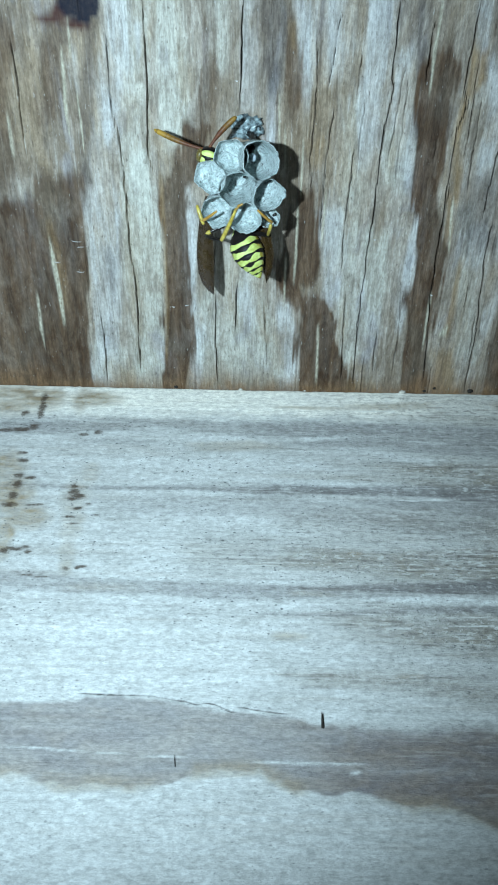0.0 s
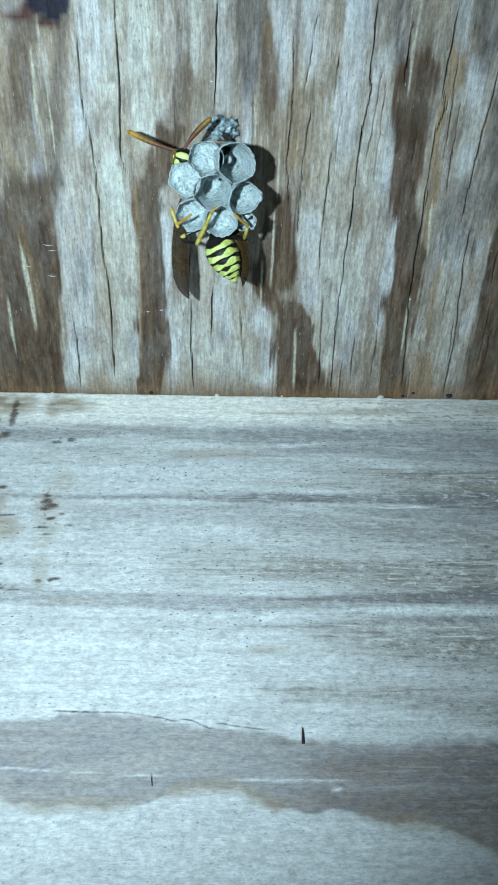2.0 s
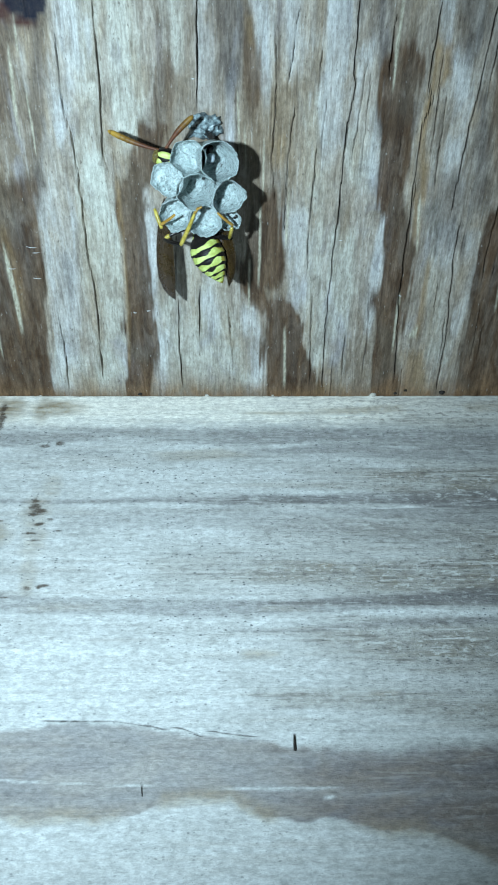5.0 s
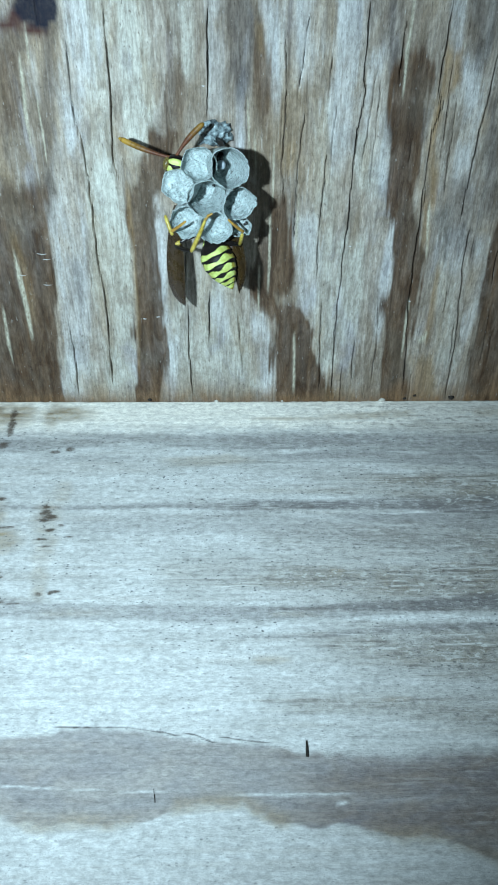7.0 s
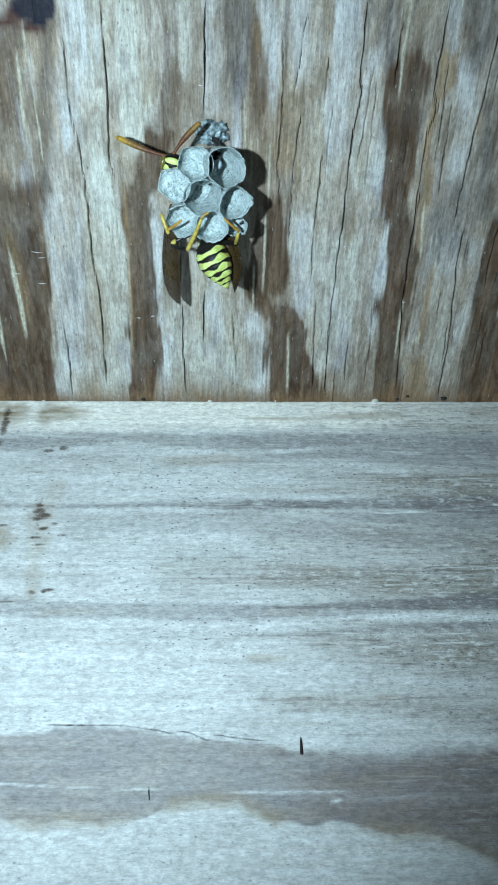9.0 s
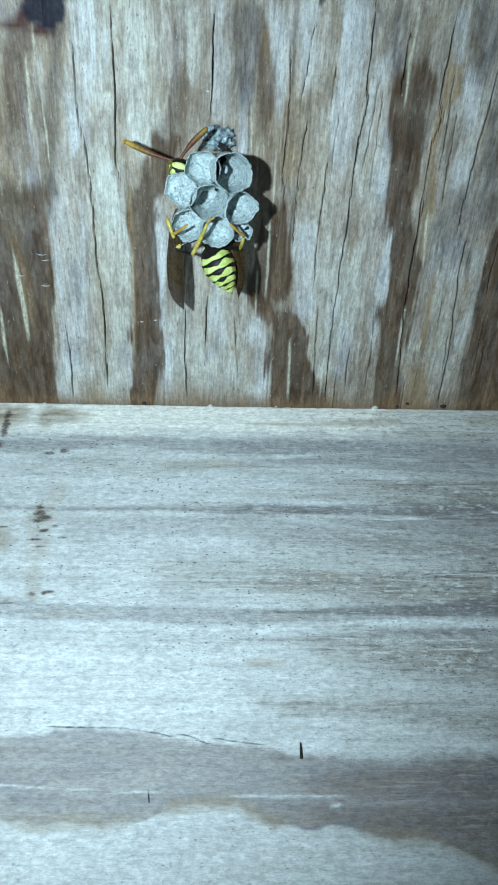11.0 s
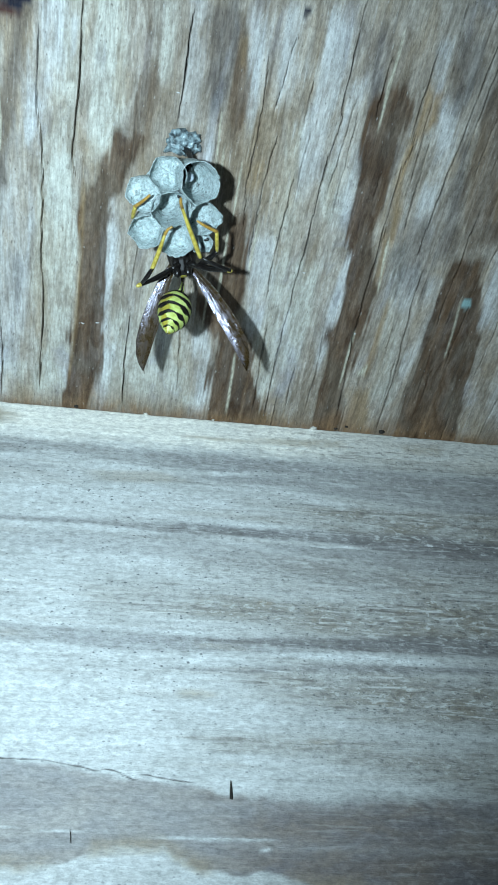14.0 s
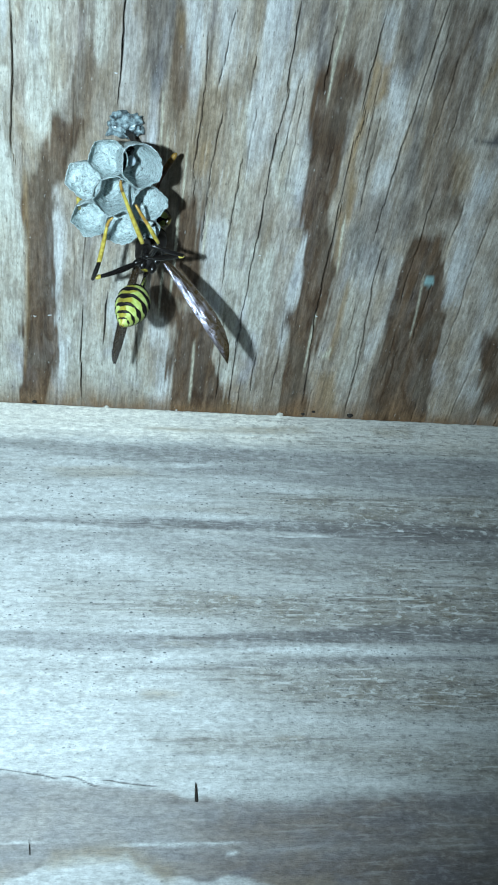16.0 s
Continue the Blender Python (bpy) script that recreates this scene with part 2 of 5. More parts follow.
M_CEILING, M_WALL, M_PAPER = weathered_ceiling(), weathered_wall(), paper()
M_BLACK = plain("black_cuticle", (0.004, 0.0035, 0.0035), (0.010, 0.008, 0.007), 2500, 0.27, 0.2, Specular_IOR_Level=0.4)
M_MATT = plain("matt_black_cuticle", (0.004, 0.0035, 0.0035), (0.012, 0.009, 0.008), 2500, 0.5, 0.3, Specular_IOR_Level=0.2)
M_YELLOW = plain("yellow_cuticle", (0.33, 0.38, 0.08), (0.55, 0.66, 0.22), 1100, 0.5, 0.3, Specular_IOR_Level=0.3)
M_OLIVE = plain("olive_amber_cuticle", (0.20, 0.16, 0.02), (0.40, 0.36, 0.05), 900, 0.35, 0.2)
M_LEG = plain("amber_yellow_leg", (0.28, 0.20, 0.025), (0.50, 0.41, 0.085), 2200, 0.35, 0.2)
M_AMBER = plain("amber_foot", (0.25, 0.13, 0.02), (0.42, 0.25, 0.05), 2200, 0.35, 0.2)
M_EYE = plain("brown_eye", (0.06, 0.045, 0.012), (0.17, 0.13, 0.04), 6000, 0.2, 0.2, Specular_IOR_Level=0.6)
M_ANTENNA = antenna_skin()
M_WING, M_VEIN = wing_membrane(), plain("dark_wing_vein", (0.02, 0.012, 0.008), (0.05, 0.03, 0.015), 2500, 0.35, 0.2)
M_EGG = plain("milky_egg", (0.36, 0.42, 0.47), (0.46, 0.52, 0.57), 1500, 0.3, 0.1)
M_PETIOLE = plain("dark_lacquered_stalk", (0.007, 0.007, 0.007), (0.02, 0.018, 0.016), 1800, 0.25, 0.5, Specular_IOR_Level=0.5)
M_PAD = plain("glossy_grey_paper_pad", (0.032, 0.045, 0.052), (0.30, 0.39, 0.41), 1300, 0.24, 1.0, Specular_IOR_Level=0.6)
M_SPLINTER = plain("dark_splinter_wood", (0.012, 0.011, 0.010), (0.035, 0.03, 0.026), 1500, 0.9, 0.5, Specular_IOR_Level=0.1)


# ---- shapes ----
def mesh_of(name, verts, faces, material, smooth=True, slots=()):
    """A mesh in metres from places in millimetres."""
    me = bpy.data.meshes.new(name)
    me.from_pydata([tuple(c * MM for c in v) for v in verts], [], faces)
    for m in (material, *slots):
        me.materials.append(m)
    if smooth:
        me.polygons.foreach_set("use_smooth", [True] * len(me.polygons))
    me.update()
    return me


def part(name, me, parent, label=""):
    ob = new(name, me)
    ob.parent = parent
    return tagged(ob, label=label)


def value_noise(x, y, seed):
    """Smooth noise between 0 and 1 over the arrays x and y."""
    table = np.random.default_rng(seed).random((256, 256))
    xi, yi = np.floor(x).astype(int), np.floor(y).astype(int)
    u, v = x - xi, y - yi
    u, v = u * u * (3 - 2 * u), v * v * (3 - 2 * v)
    a, b = table[xi % 256, yi % 256], table[(xi + 1) % 256, yi % 256]
    c, d = table[xi % 256, (yi + 1) % 256], table[(xi + 1) % 256, (yi + 1) % 256]
    return (a * (1 - u) + b * u) * (1 - v) + (c * (1 - u) + d * u) * v


def smooth(f):
    f = np.clip(f, 0, 1)
    return f * f * (3 - 2 * f)


def strokes(across, along, lots, soft, fade=3.0, seed=1, ragged=0.5):
    """How strongly each place is marked by tapering strokes; their rims fray along the grain."""
    total = np.zeros_like(across)
    bend = (value_noise(across / 4, along / 9, seed) - 0.5) * 0.7
    fray = (value_noise(across / 0.3, along / 7, seed + 2) - 0.5) * 1.1 + (value_noise(across / 0.9, along / 15, seed + 3) - 0.5) * 1.3 + (value_noise(across / 1.6, along / 2.2, seed + 4) - 0.5) * 0.8
    for strength, line in lots:
        line = sorted(line, key=lambda q: q[1])
        at = [q[1] for q in line]
        middle, width = np.interp(along, at, [q[0] for q in line]), np.interp(along, at, [q[2] for q in line])
        rim = np.minimum(soft, 0.45 * width)
        inside = smooth(0.5 + (width / 2 - np.abs(across - middle + bend * np.minimum(1, width / 3)) + fray * ragged * np.minimum(1, width / 2)) / (2 * rim))
        tail = min(fade, 0.35 * (at[-1] - at[0]) + 0.4)
        ends = smooth(0.85 + np.minimum(along - at[0], at[-1] - along) / tail + 0.35 * fray)
        total = np.maximum(total, strength * inside * ends)
    return total


def groove(across, along, lines, depth, half, seed):
    """The depth of split cracks that run along the grain."""
    total = np.zeros_like(across)
    jitter = (value_noise(along * 0.45, across * 0 + seed, seed) - 0.5) * 0.22 + (value_noise(along * 1.6, across * 0 + seed, seed + 3) - 0.5) * 0.14
    for i, line in enumerate(lines):
        line = sorted(line, key=lambda q: q[1])
        at = [q[1] for q in line]
        middle = np.interp(along, at, [q[0] for q in line]) + jitter
        thick = half * (0.55 + 0.9 * value_noise(along * 0.3, across * 0 + i * 3.7, seed + 7))
        ends = np.clip(np.minimum(along - at[0], at[-1] - along) / 2.5, 0, 1)
        total = np.maximum(total, np.clip(1.25 - np.abs(across - middle) / np.maximum(thick * ends, 1e-3), 0, 1) * (ends > 0))
    return total * depth


def slab(name, xs, ys, place, fields, back, material):
    """A board: a finely cut face over the grid xs by ys, with sides and a back, and its weathering as attributes."""
    gx, gy = np.meshgrid(xs, ys, indexing="ij")
    n, m = gx.shape
    verts = place(gx, gy).reshape(-1, 3)
    idx = np.arange(n * m).reshape(n, m)
    quads = np.stack([idx[:-1, :-1], idx[1:, :-1], idx[1:, 1:], idx[:-1, 1:]], -1).reshape(-1, 4)
    rim = [*idx[:, 0], *idx[-1, 1:], *idx[-2::-1, -1], *idx[0, -2:0:-1]]
    shift = np.array(back)
    base = len(verts)
    verts = np.vstack([verts, verts[rim] + shift])
    count = len(rim)
    sides = [(rim[i], base + i, base + (i + 1) % count, rim[(i + 1) % count]) for i in range(count)]
    me = mesh_of(name, verts.tolist(), quads.tolist() + sides + [tuple(base + i for i in range(count))], material)
    for key, layers in fields(gx, gy).items():
        a = me.attributes.new(key, "FLOAT_COLOR", "POINT")
        data = np.zeros((len(verts), 4), dtype=np.float32)
        for i, layer in enumerate(layers):
            data[:base, i] = layer.reshape(-1)
        a.data.foreach_set("color", data.reshape(-1))
    return new(name, me)


def loft(rings, close=True):
    """Faces over rings of equal length, with both ends closed by a fan if asked."""
    n = len(rings[0])
    verts, faces = [v for r in rings for v in r], []
    for i in range(len(rings) - 1):
        for j in range(n):
            k = (j + 1) % n
            faces.append((i * n + j, i * n + k, (i + 1) * n + k, (i + 1) * n + j))
    if close:
        faces.append(tuple(range(n - 1, -1, -1)))
        faces.append(tuple((len(rings) - 1) * n + j for j in range(n)))
    return verts, faces


def tube(points, radii, segs=10, flat=1.0):
    """A round, tapered limb through points."""
    pts = [Vector(q) for q in points]
    rings = []
    for i, q in enumerate(pts):
        way = (pts[min(i + 1, len(pts) - 1)] - pts[max(i - 1, 0)]).normalized()
        side = way.cross(Vector((0, 0, 1)) if abs(way.z) < 0.9 else Vector((1, 0, 0))).normalized()
        up = side.cross(way)
        rings.append([tuple(q + radii[i] * (math.cos(a) * side + flat * math.sin(a) * up)) for a in (2 * math.pi * j / segs for j in range(segs))])
    return loft(rings)


def ball(rx, ry, rz, segs=20):
    rings = []
    for i in range(segs // 2 + 1):
        a = math.pi * i / (segs // 2)
        r = max(math.sin(a), 0.02)
        rings.append([(rx * r * math.cos(b), -ry * math.cos(a), rz * r * math.sin(b)) for b in (2 * math.pi * j / segs for j in range(segs))])
    return loft(rings)


def between(a, b, up=(0, 0, 1)):
    """The pose at a, in millimetres, whose y axis points to b and whose z axis leans to up."""
    y = (Vector(b) - Vector(a)).normalized()
    x = y.cross(Vector(up)).normalized()
    z = x.cross(y)
    m = Matrix((x, y, z)).transposed().to_4x4()
    m.translation = Vector(a) * MM
    return m


# ---- the timber corner: a board overhead and an upright board ----
CRACKS_WEST = [
    [(-43.4, -56.9), (-43.6, -49), (-43.3, -46.1), (-42.6, -42), (-42.5, -35.6), (-42.5, -27.8), (-42, -16.4), (-42.3, -2.4)],
    [(-38.6, -60.8), (-38.7, -52.9), (-38.7, -47.2), (-39, -41.2), (-38.4, -37.2)],
    [(-55.4, -56), (-55.3, -49.7), (-55.5, -40.4)],
    [(-47.9, -16), (-47.5, -9.7), (-47.9, -0.6)],
    [(-26.4, -60.8), (-26.6, -54.3), (-26.8, -46.9)],
    [(-30.1, -18.3), (-30.2, -10.1), (-30, -1.2)],
    [(-27, -20.3), (-27.1, -11.1)],
]
CRACKS_EAST = [
    [(-7.4, -60.9), (-7.3, -55.7), (-7.4, -51.6), (-7.1, -50.2), (-7.7, -42.8), (-7.8, -33), (-8.2, -20.2), (-8.3, -10), (-7.9, -1.1)],
    [(9.1, -62.7), (8.8, -57.1), (8.4, -51), (8, -44.4), (7.7, -36.5), (7.4, -31.3)],
    [(9, -31.5), (9.1, -24.3), (10, -13.4), (10.2, -0.6)],
    [(2.3, -60.9), (2.2, -54.7), (1.9, -49.9), (2.7, -48.1), (1.9, -44.3), (1.9, -38.8)],
    [(1.9, -38.8), (2, -29.5), (2.1, -19.2), (3.3, -2.2)],
    [(13.9, -40.3), (13.8, -35.3), (13.7, -28.3), (13.6, -20.8)],
    [(22.7, -38.2), (22.2, -30.9), (22.5, -20.5), (22.3, -12.2)],
]
CRACKS_FINE = [
    [(-14.5, -59.6), (-15, -53), (-15.6, -48)],
    [(-11.5, -55), (-11.5, -47.3)],
    [(-17.3, -57), (-16.8, -50.2), (-17.1, -39.6), (-16.5, -33)],
    [(-5.1, -12.1), (-5.2, -2.2)],
    [(-10.6, -18.3), (-10, -1.1)],
    [(16.1, -51), (15.5, -47.4)],
    [(-14.5, -47.3), (-15.1, -37.2), (-15.1, -28.6)],
    [(-11.3, -42.8), (-11.7, -29.5), (-11.6, -22.2)],
    [(-49, -28.7), (-49, -16.4)],
    [(-3, -58.3), (-3.1, -50.2)],
    [(-22.9, -17.8), (-21.9, -5.7)],
]
# stains and bleaching of the soffit: how strong, then places across and along the grain and widths
BROWN_W = [
    (0.55, [(-56.2, -57.4, 2.78), (-58.2, -47.4, 3.67), (-59.9, -34.5, 4.71)]),
    (0.75, [(-58.2, -32.8, 9.5), (-62.2, -14.6, 15.56), (-65.6, 1, 19.46)]),
    (0.5, [(-50, -56.9, 2.26), (-51.3, -50.8, 2.89), (-51.8, -45, 2.84)]),
    (0.5, [(-30.7, -59.2, 1.05), (-30.9, -55.6, 1.48), (-30.9, -52.6, 1.64), (-31.3, -49.4, 3.07), (-31.6, -46.5, 3.68), (-32.4, -42.8, 4.19)]),
]
BROWN_W_MORE = [
    (0.95, [(-32.7, -44.3, 3.59), (-33.9, -38.8, 3.4), (-35.7, -35.6, 3.3), (-36.3, -31.3, 3.53), (-35.9, -26.9, 2.98), (-36.1, -22.2, 3.38), (-35.9, -17.3, 3.62), (-35.7, -10.1, 4.26), (-36.7, -0.4, 3.92)]),
    (0.7, [(-51.4, -36.4, 6.25), (-51.7, -31.3, 6.57), (-52, -26.9, 7.04), (-52.7, -22.2, 8.32)]),
    (0.92, [(-52.4, -23.2, 7.96), (-53.4, -17.4, 8.19), (-54.4, -12.3, 8.22), (-55.2, -6.9, 8.77), (-55.9, -0.3, 10.46)]),
]
BROWN_M = [
    (0.68, [(-20.5, -58.3, 1.06), (-20, -54.3, 1.63), (-19.6, -50.2, 1.81), (-19.8, -45.4, 1.43)]),
    (0.45, [(-16.8, -59.6, 0.59), (-16.8, -55.7, 0.54), (-16.7, -50.9, 0.42)]),
    (0.75, [(-17.5, -34.7, 3), (-17.8, -29.5, 4.8), (-18, -24.1, 6.16), (-18.2, -20.3, 5.92)]),
    (0.9, [(-20.4, -24.1, 3.2), (-19.2, -20.3, 3.91), (-17, -16.8, 2.82)]),
    (1, [(-16.3, -17.8, 3.77), (-14.7, -14.2, 5.65), (-14.9, -10, 6.37), (-13.8, -5.7, 8.18), (-13.1, -0, 9.47)]),
]
BROWN_E = [
    (0.8, [(-1.4, -54.4, 3.83), (-1.3, -51.6, 5.83), (-1.7, -48.8, 5.36)]),
    (0.92, [(-1.7, -48.8, 5.22), (-1.3, -44.3, 4.92), (-1, -39.6, 4.6), (-1.2, -35.6, 4.4), (-0.1, -31.3, 3.57), (1.1, -26.8, 3.97), (1.3, -22.1, 3.58), (1.1, -17.7, 4.15)]),
    (1, [(0.7, -19.2, 4.28), (0.9, -12.1, 3.75), (1, -6.7, 3.67), (2, 0, 3.96)]),
]
BROWN_FAR = [
    (1, [(14.5, -31.7, 3.89), (15.5, -26.8, 6.22), (16.2, -22.1, 6.85), (17.1, -17.2, 7.52), (17, -14.1, 8.31), (17.1, -9.9, 8.48), (18.5, 0.1, 10.14)]),
    (0.5, [(11.7, -61.8, 4.74), (11.9, -56.7, 4.37), (12.1, -53.4, 5.67), (11.9, -49.9, 4.55), (13, -45.6, 3.97), (14, -40.3, 3.95), (15.9, -36.4, 5.4)]),
    (0.7, [(29.9, -15.9, 3.08), (31, -10.6, 3.16), (33, -3.8, 4.55)]),
]
GREY = [
    (0.6, [(-45, -56.9, 1.2), (-46.1, -50.8, 1.51), (-47.1, -43.5, 1.43), (-47.5, -36.4, 1.34)]),
    (0.5, [(-51.8, -47.2, 1.12), (-52.7, -41.2, 1.02)]),
    (0.8, [(-23, -60.8, 3.14), (-22.6, -57, 3.48), (-22.6, -52.3, 2.75), (-22.6, -49.8, 1.81)]),
    (0.55, [(-5.9, -60.9, 2.23), (-5.4, -57, 2.02), (-4.9, -54.4, 1.37)]),
    (1, [(-4.9, -60.9, 1.97), (-4.6, -57, 1.48), (-4, -53.7, 1.23), (-3.9, -50.9, 1.12)]),
]
GREY_MORE = [
    (0.9, [(-1.6, -47.7, 5.4), (-1.5, -45.5, 5.32), (-1.3, -43.2, 4.37)]),
    (0.6, [(5.9, -60.9, 3.3), (6.4, -57.1, 2.7), (6.5, -53.7, 1.24)]),
    (0.7, [(8.9, -48.8, 1.56), (10.1, -43.6, 2.48), (10.5, -38, 3), (10.8, -33, 3.09)]),
    (0.6, [(6.3, -32.2, 4.64), (6.7, -37.2, 3.77), (8.6, -27.7, 3.96)]),
    (0.45, [(-45.1, -25, 2.37), (-45.3, -22.2, 2.4), (-45.9, -19.3, 1.95)]),
]
TAN = [
    (0.85, [(-53.7, -60.1, 6.84), (-56.4, -49.7, 8.7), (-58.9, -37.9, 10.81)]),
    (0.75, [(-47.1, -60.7, 6.49), (-48.9, -50.8, 7.91), (-50.5, -39.6, 7.68), (-51.2, -34.7, 7.88)]),
    (0.5, [(-24.3, -60.8, 7.19), (-24.3, -52.9, 8.21), (-25.1, -47.3, 8.48), (-27.4, -39.6, 10.31)]),
    (0.8, [(-28, -57, 1.6), (-28.1, -52.2, 1.78), (-28.6, -47.3, 2.82)]),
    (0.85, [(-17.3, -48.4, 5.63), (-17.1, -39.6, 6.65), (-16.3, -29.5, 4.67), (-17.2, -20.3, 5.71)]),
]
TAN_MORE = [
    (0.7, [(-1.7, -60.9, 3.95), (-1.5, -57, 4.71), (-0.7, -53.7, 4.12)]),
    (0.55, [(-4.8, -18.3, 4.96), (-3.9, -7.8, 6.95), (-3.2, -0.5, 8.08)]),
    (0.5, [(-30.8, -5.7, 10.44), (-24.7, -0.6, 17.84)]),
    (0.5, [(3.9, -38, 4.5), (4.8, -29.5, 4.7), (5.7, -20.2, 4.93), (7.1, -10, 6.04), (7.5, -1, 6.29)]),
]
PALE_W = [
    (0.95, [(-41.9, -60.7, 2.21), (-42.4, -55.6, 2.95), (-42.9, -50.8, 3.31), (-43.1, -48, 2.66), (-43.9, -44.3, 2.14), (-44.5, -42, 1.3)]),
    (0.7, [(-39.4, -57.2, 1), (-39.4, -53.9, 0.68)]),
    (0.7, [(-47.5, -54.2, 0.74), (-47.6, -52.2, 1.02), (-47.6, -49.2, 0.62)]),
    (0.7, [(-46, -43.7, 0.57), (-45.8, -39.6, 2.93), (-45.8, -31.3, 3.83), (-46.3, -22.2, 3.69), (-46.9, -12.3, 3.87), (-48.6, -1.3, 4.42)]),
    (0.65, [(-51, -31.7, 0.92), (-50.8, -27.8, 2.02), (-50.9, -23.7, 0.95)]),
    (0.6, [(-48.4, -34.3, 1.05), (-48, -30.3, 0.69)]),
    (0.85, [(-33.8, -35.6, 1.05), (-33.7, -29.5, 2.17), (-33.9, -22.2, 2.09), (-33.7, -17.3, 1.81), (-32.9, -12.2, 2.87), (-34, -1.2, 2.31)]),
]
PALE_M = [
    (0.5, [(-25.6, -60.8, 1.57), (-25.4, -54.3, 2.04), (-25.4, -48, 2.11)]),
    (0.9, [(-22.7, -49.6, 0.84), (-22.5, -44.3, 1.44), (-22.7, -42.1, 1.09)]),
    (0.95, [(-19.2, -59.9, 1.97), (-18.6, -55.7, 1.62), (-18.1, -50.9, 1.39), (-18, -48, 0.85)]),
    (0.8, [(-14.8, -60.8, 2.23), (-14.2, -55.7, 2.7), (-14.5, -51.9, 1.8)]),
    (0.6, [(-13, -59.9, 1.58), (-12.5, -55.3, 1.22)]),
    (0.8, [(-12.6, -48.9, 0.49), (-12.6, -47.1, 0.35)]),
    (0.75, [(-25.7, -18.8, 2.95), (-25, -12.7, 1.52)]),
    (0.7, [(-20, -15.1, 2.17), (-18.8, -11.1, 2.9), (-18.2, -5.7, 2.27), (-18.5, -0.5, 2.15)]),
    (0.65, [(-13.1, -31.7, 3.08), (-12.9, -24.1, 2.89), (-13.1, -18.3, 2.31)]),
    (0.7, [(-15.5, -31.7, 0.69), (-15.1, -27.3, 0.71)]),
]
PALE_E = [
    (0.85, [(-9.2, -60.9, 3.67), (-9.3, -55.7, 3.11), (-9.4, -50.9, 3.2), (-9.6, -45.1, 3.16), (-9.7, -40.4, 1.92)]),
    (0.7, [(-6.3, -53.7, 2.33), (-5.7, -48.8, 2.68), (-4.6, -42.8, 2.92), (-3.7, -36.8, 2.11)]),
    (1, [(-1.6, -30.9, 0.7), (-1.8, -27.7, 1.26), (-1.9, -22.6, 1.86), (-2.2, -18.3, 1.65), (-2.1, -13.2, 1.02)]),
    (0.75, [(3.1, -60, 1.72), (3.6, -55.1, 1.23)]),
    (0.7, [(5.4, -53, 2.76), (6.7, -47.3, 2.14), (6.6, -42.8, 2.19), (6.5, -37.6, 1.8)]),
    (0.5, [(6.9, -60.9, 1.19), (7.1, -58.4, 0.94), (7.3, -55.1, 0.68)]),
    (0.5, [(7.1, -30, 3.13), (7.3, -24.5, 3.06)]),
    (0.65, [(11.3, -28.6, 1.74), (12.3, -20.2, 1.81), (11.5, -15.7, 2.52), (12.5, -9.9, 2.07), (13.2, -1, 1.8)]),
]
PALE_FAR = [
    (0.9, [(19.6, -41.6, 2.2), (20.1, -35.1, 3.2), (20.2, -29.8, 3.29), (20.7, -23.8, 2.26)]),
    (0.5, [(26.2, -24.7, 2.44), (27.1, -16.8, 3.05), (28.7, -5.9, 3.58)]),
]
CREAM_W = [
    (0.5, [(-39.4, -60.8, 3.38), (-40.3, -50.8, 3.45), (-40.9, -39.6, 3.23)]),
    (0.7, [(-35.9, -60.8, 3.91), (-35.3, -54.3, 4.06), (-35.3, -47.2, 4.23), (-35.3, -42.4, 2.9)]),
    (0.8, [(-34.7, -51.2, 1.52), (-34.1, -48, 1.54), (-34.1, -44.7, 1)]),
    (0.95, [(-40.5, -40.4, 2.63), (-40.5, -33, 4.41), (-40.2, -26.9, 5.49), (-40.4, -19.3, 5.05)]),
    (0.72, [(-40.3, -20.3, 5.02), (-40.3, -12.2, 4.38), (-41.4, -1.2, 5.85)]),
    (0.55, [(-49.6, -8, 3.43), (-47, -8, 5.15), (-46.9, -1.3, 5.31)]),
]
CREAM_M = [
    (0.6, [(-29.5, -60.8, 2.35), (-29.3, -57, 2), (-29.3, -52.6, 1.37)]),
    (0.6, [(-31.2, -17.8, 3.62), (-31.4, -6.8, 5.19), (-30.9, -1.2, 5.33)]),
    (0.6, [(-26.3, -25, 4.45), (-25.8, -18.3, 5.75), (-25.1, -10.1, 9.4), (-24.7, -2.3, 11.51)]),
    (0.55, [(-11.9, -47.3, 2.13), (-11.2, -35.6, 2.87), (-10.9, -26.8, 3.16), (-10, -17.3, 3.81), (-9, -6.7, 3.49)]),
]
CREAM_E = [
    (0.65, [(-5.9, -43.2, 3.2), (-5, -37.2, 3.3)]),
    (0.7, [(-7.1, -28.6, 4.39), (-6.8, -22.2, 4.22), (-7.1, -12.1, 3.74)]),
    (0.4, [(4.7, -33, 2.31), (7.6, -18.2, 3.32), (9.2, -7.8, 3.49)]),
    (0.45, [(18.1, -11.9, 4.27), (18.9, -5.2, 4.41)]),
]
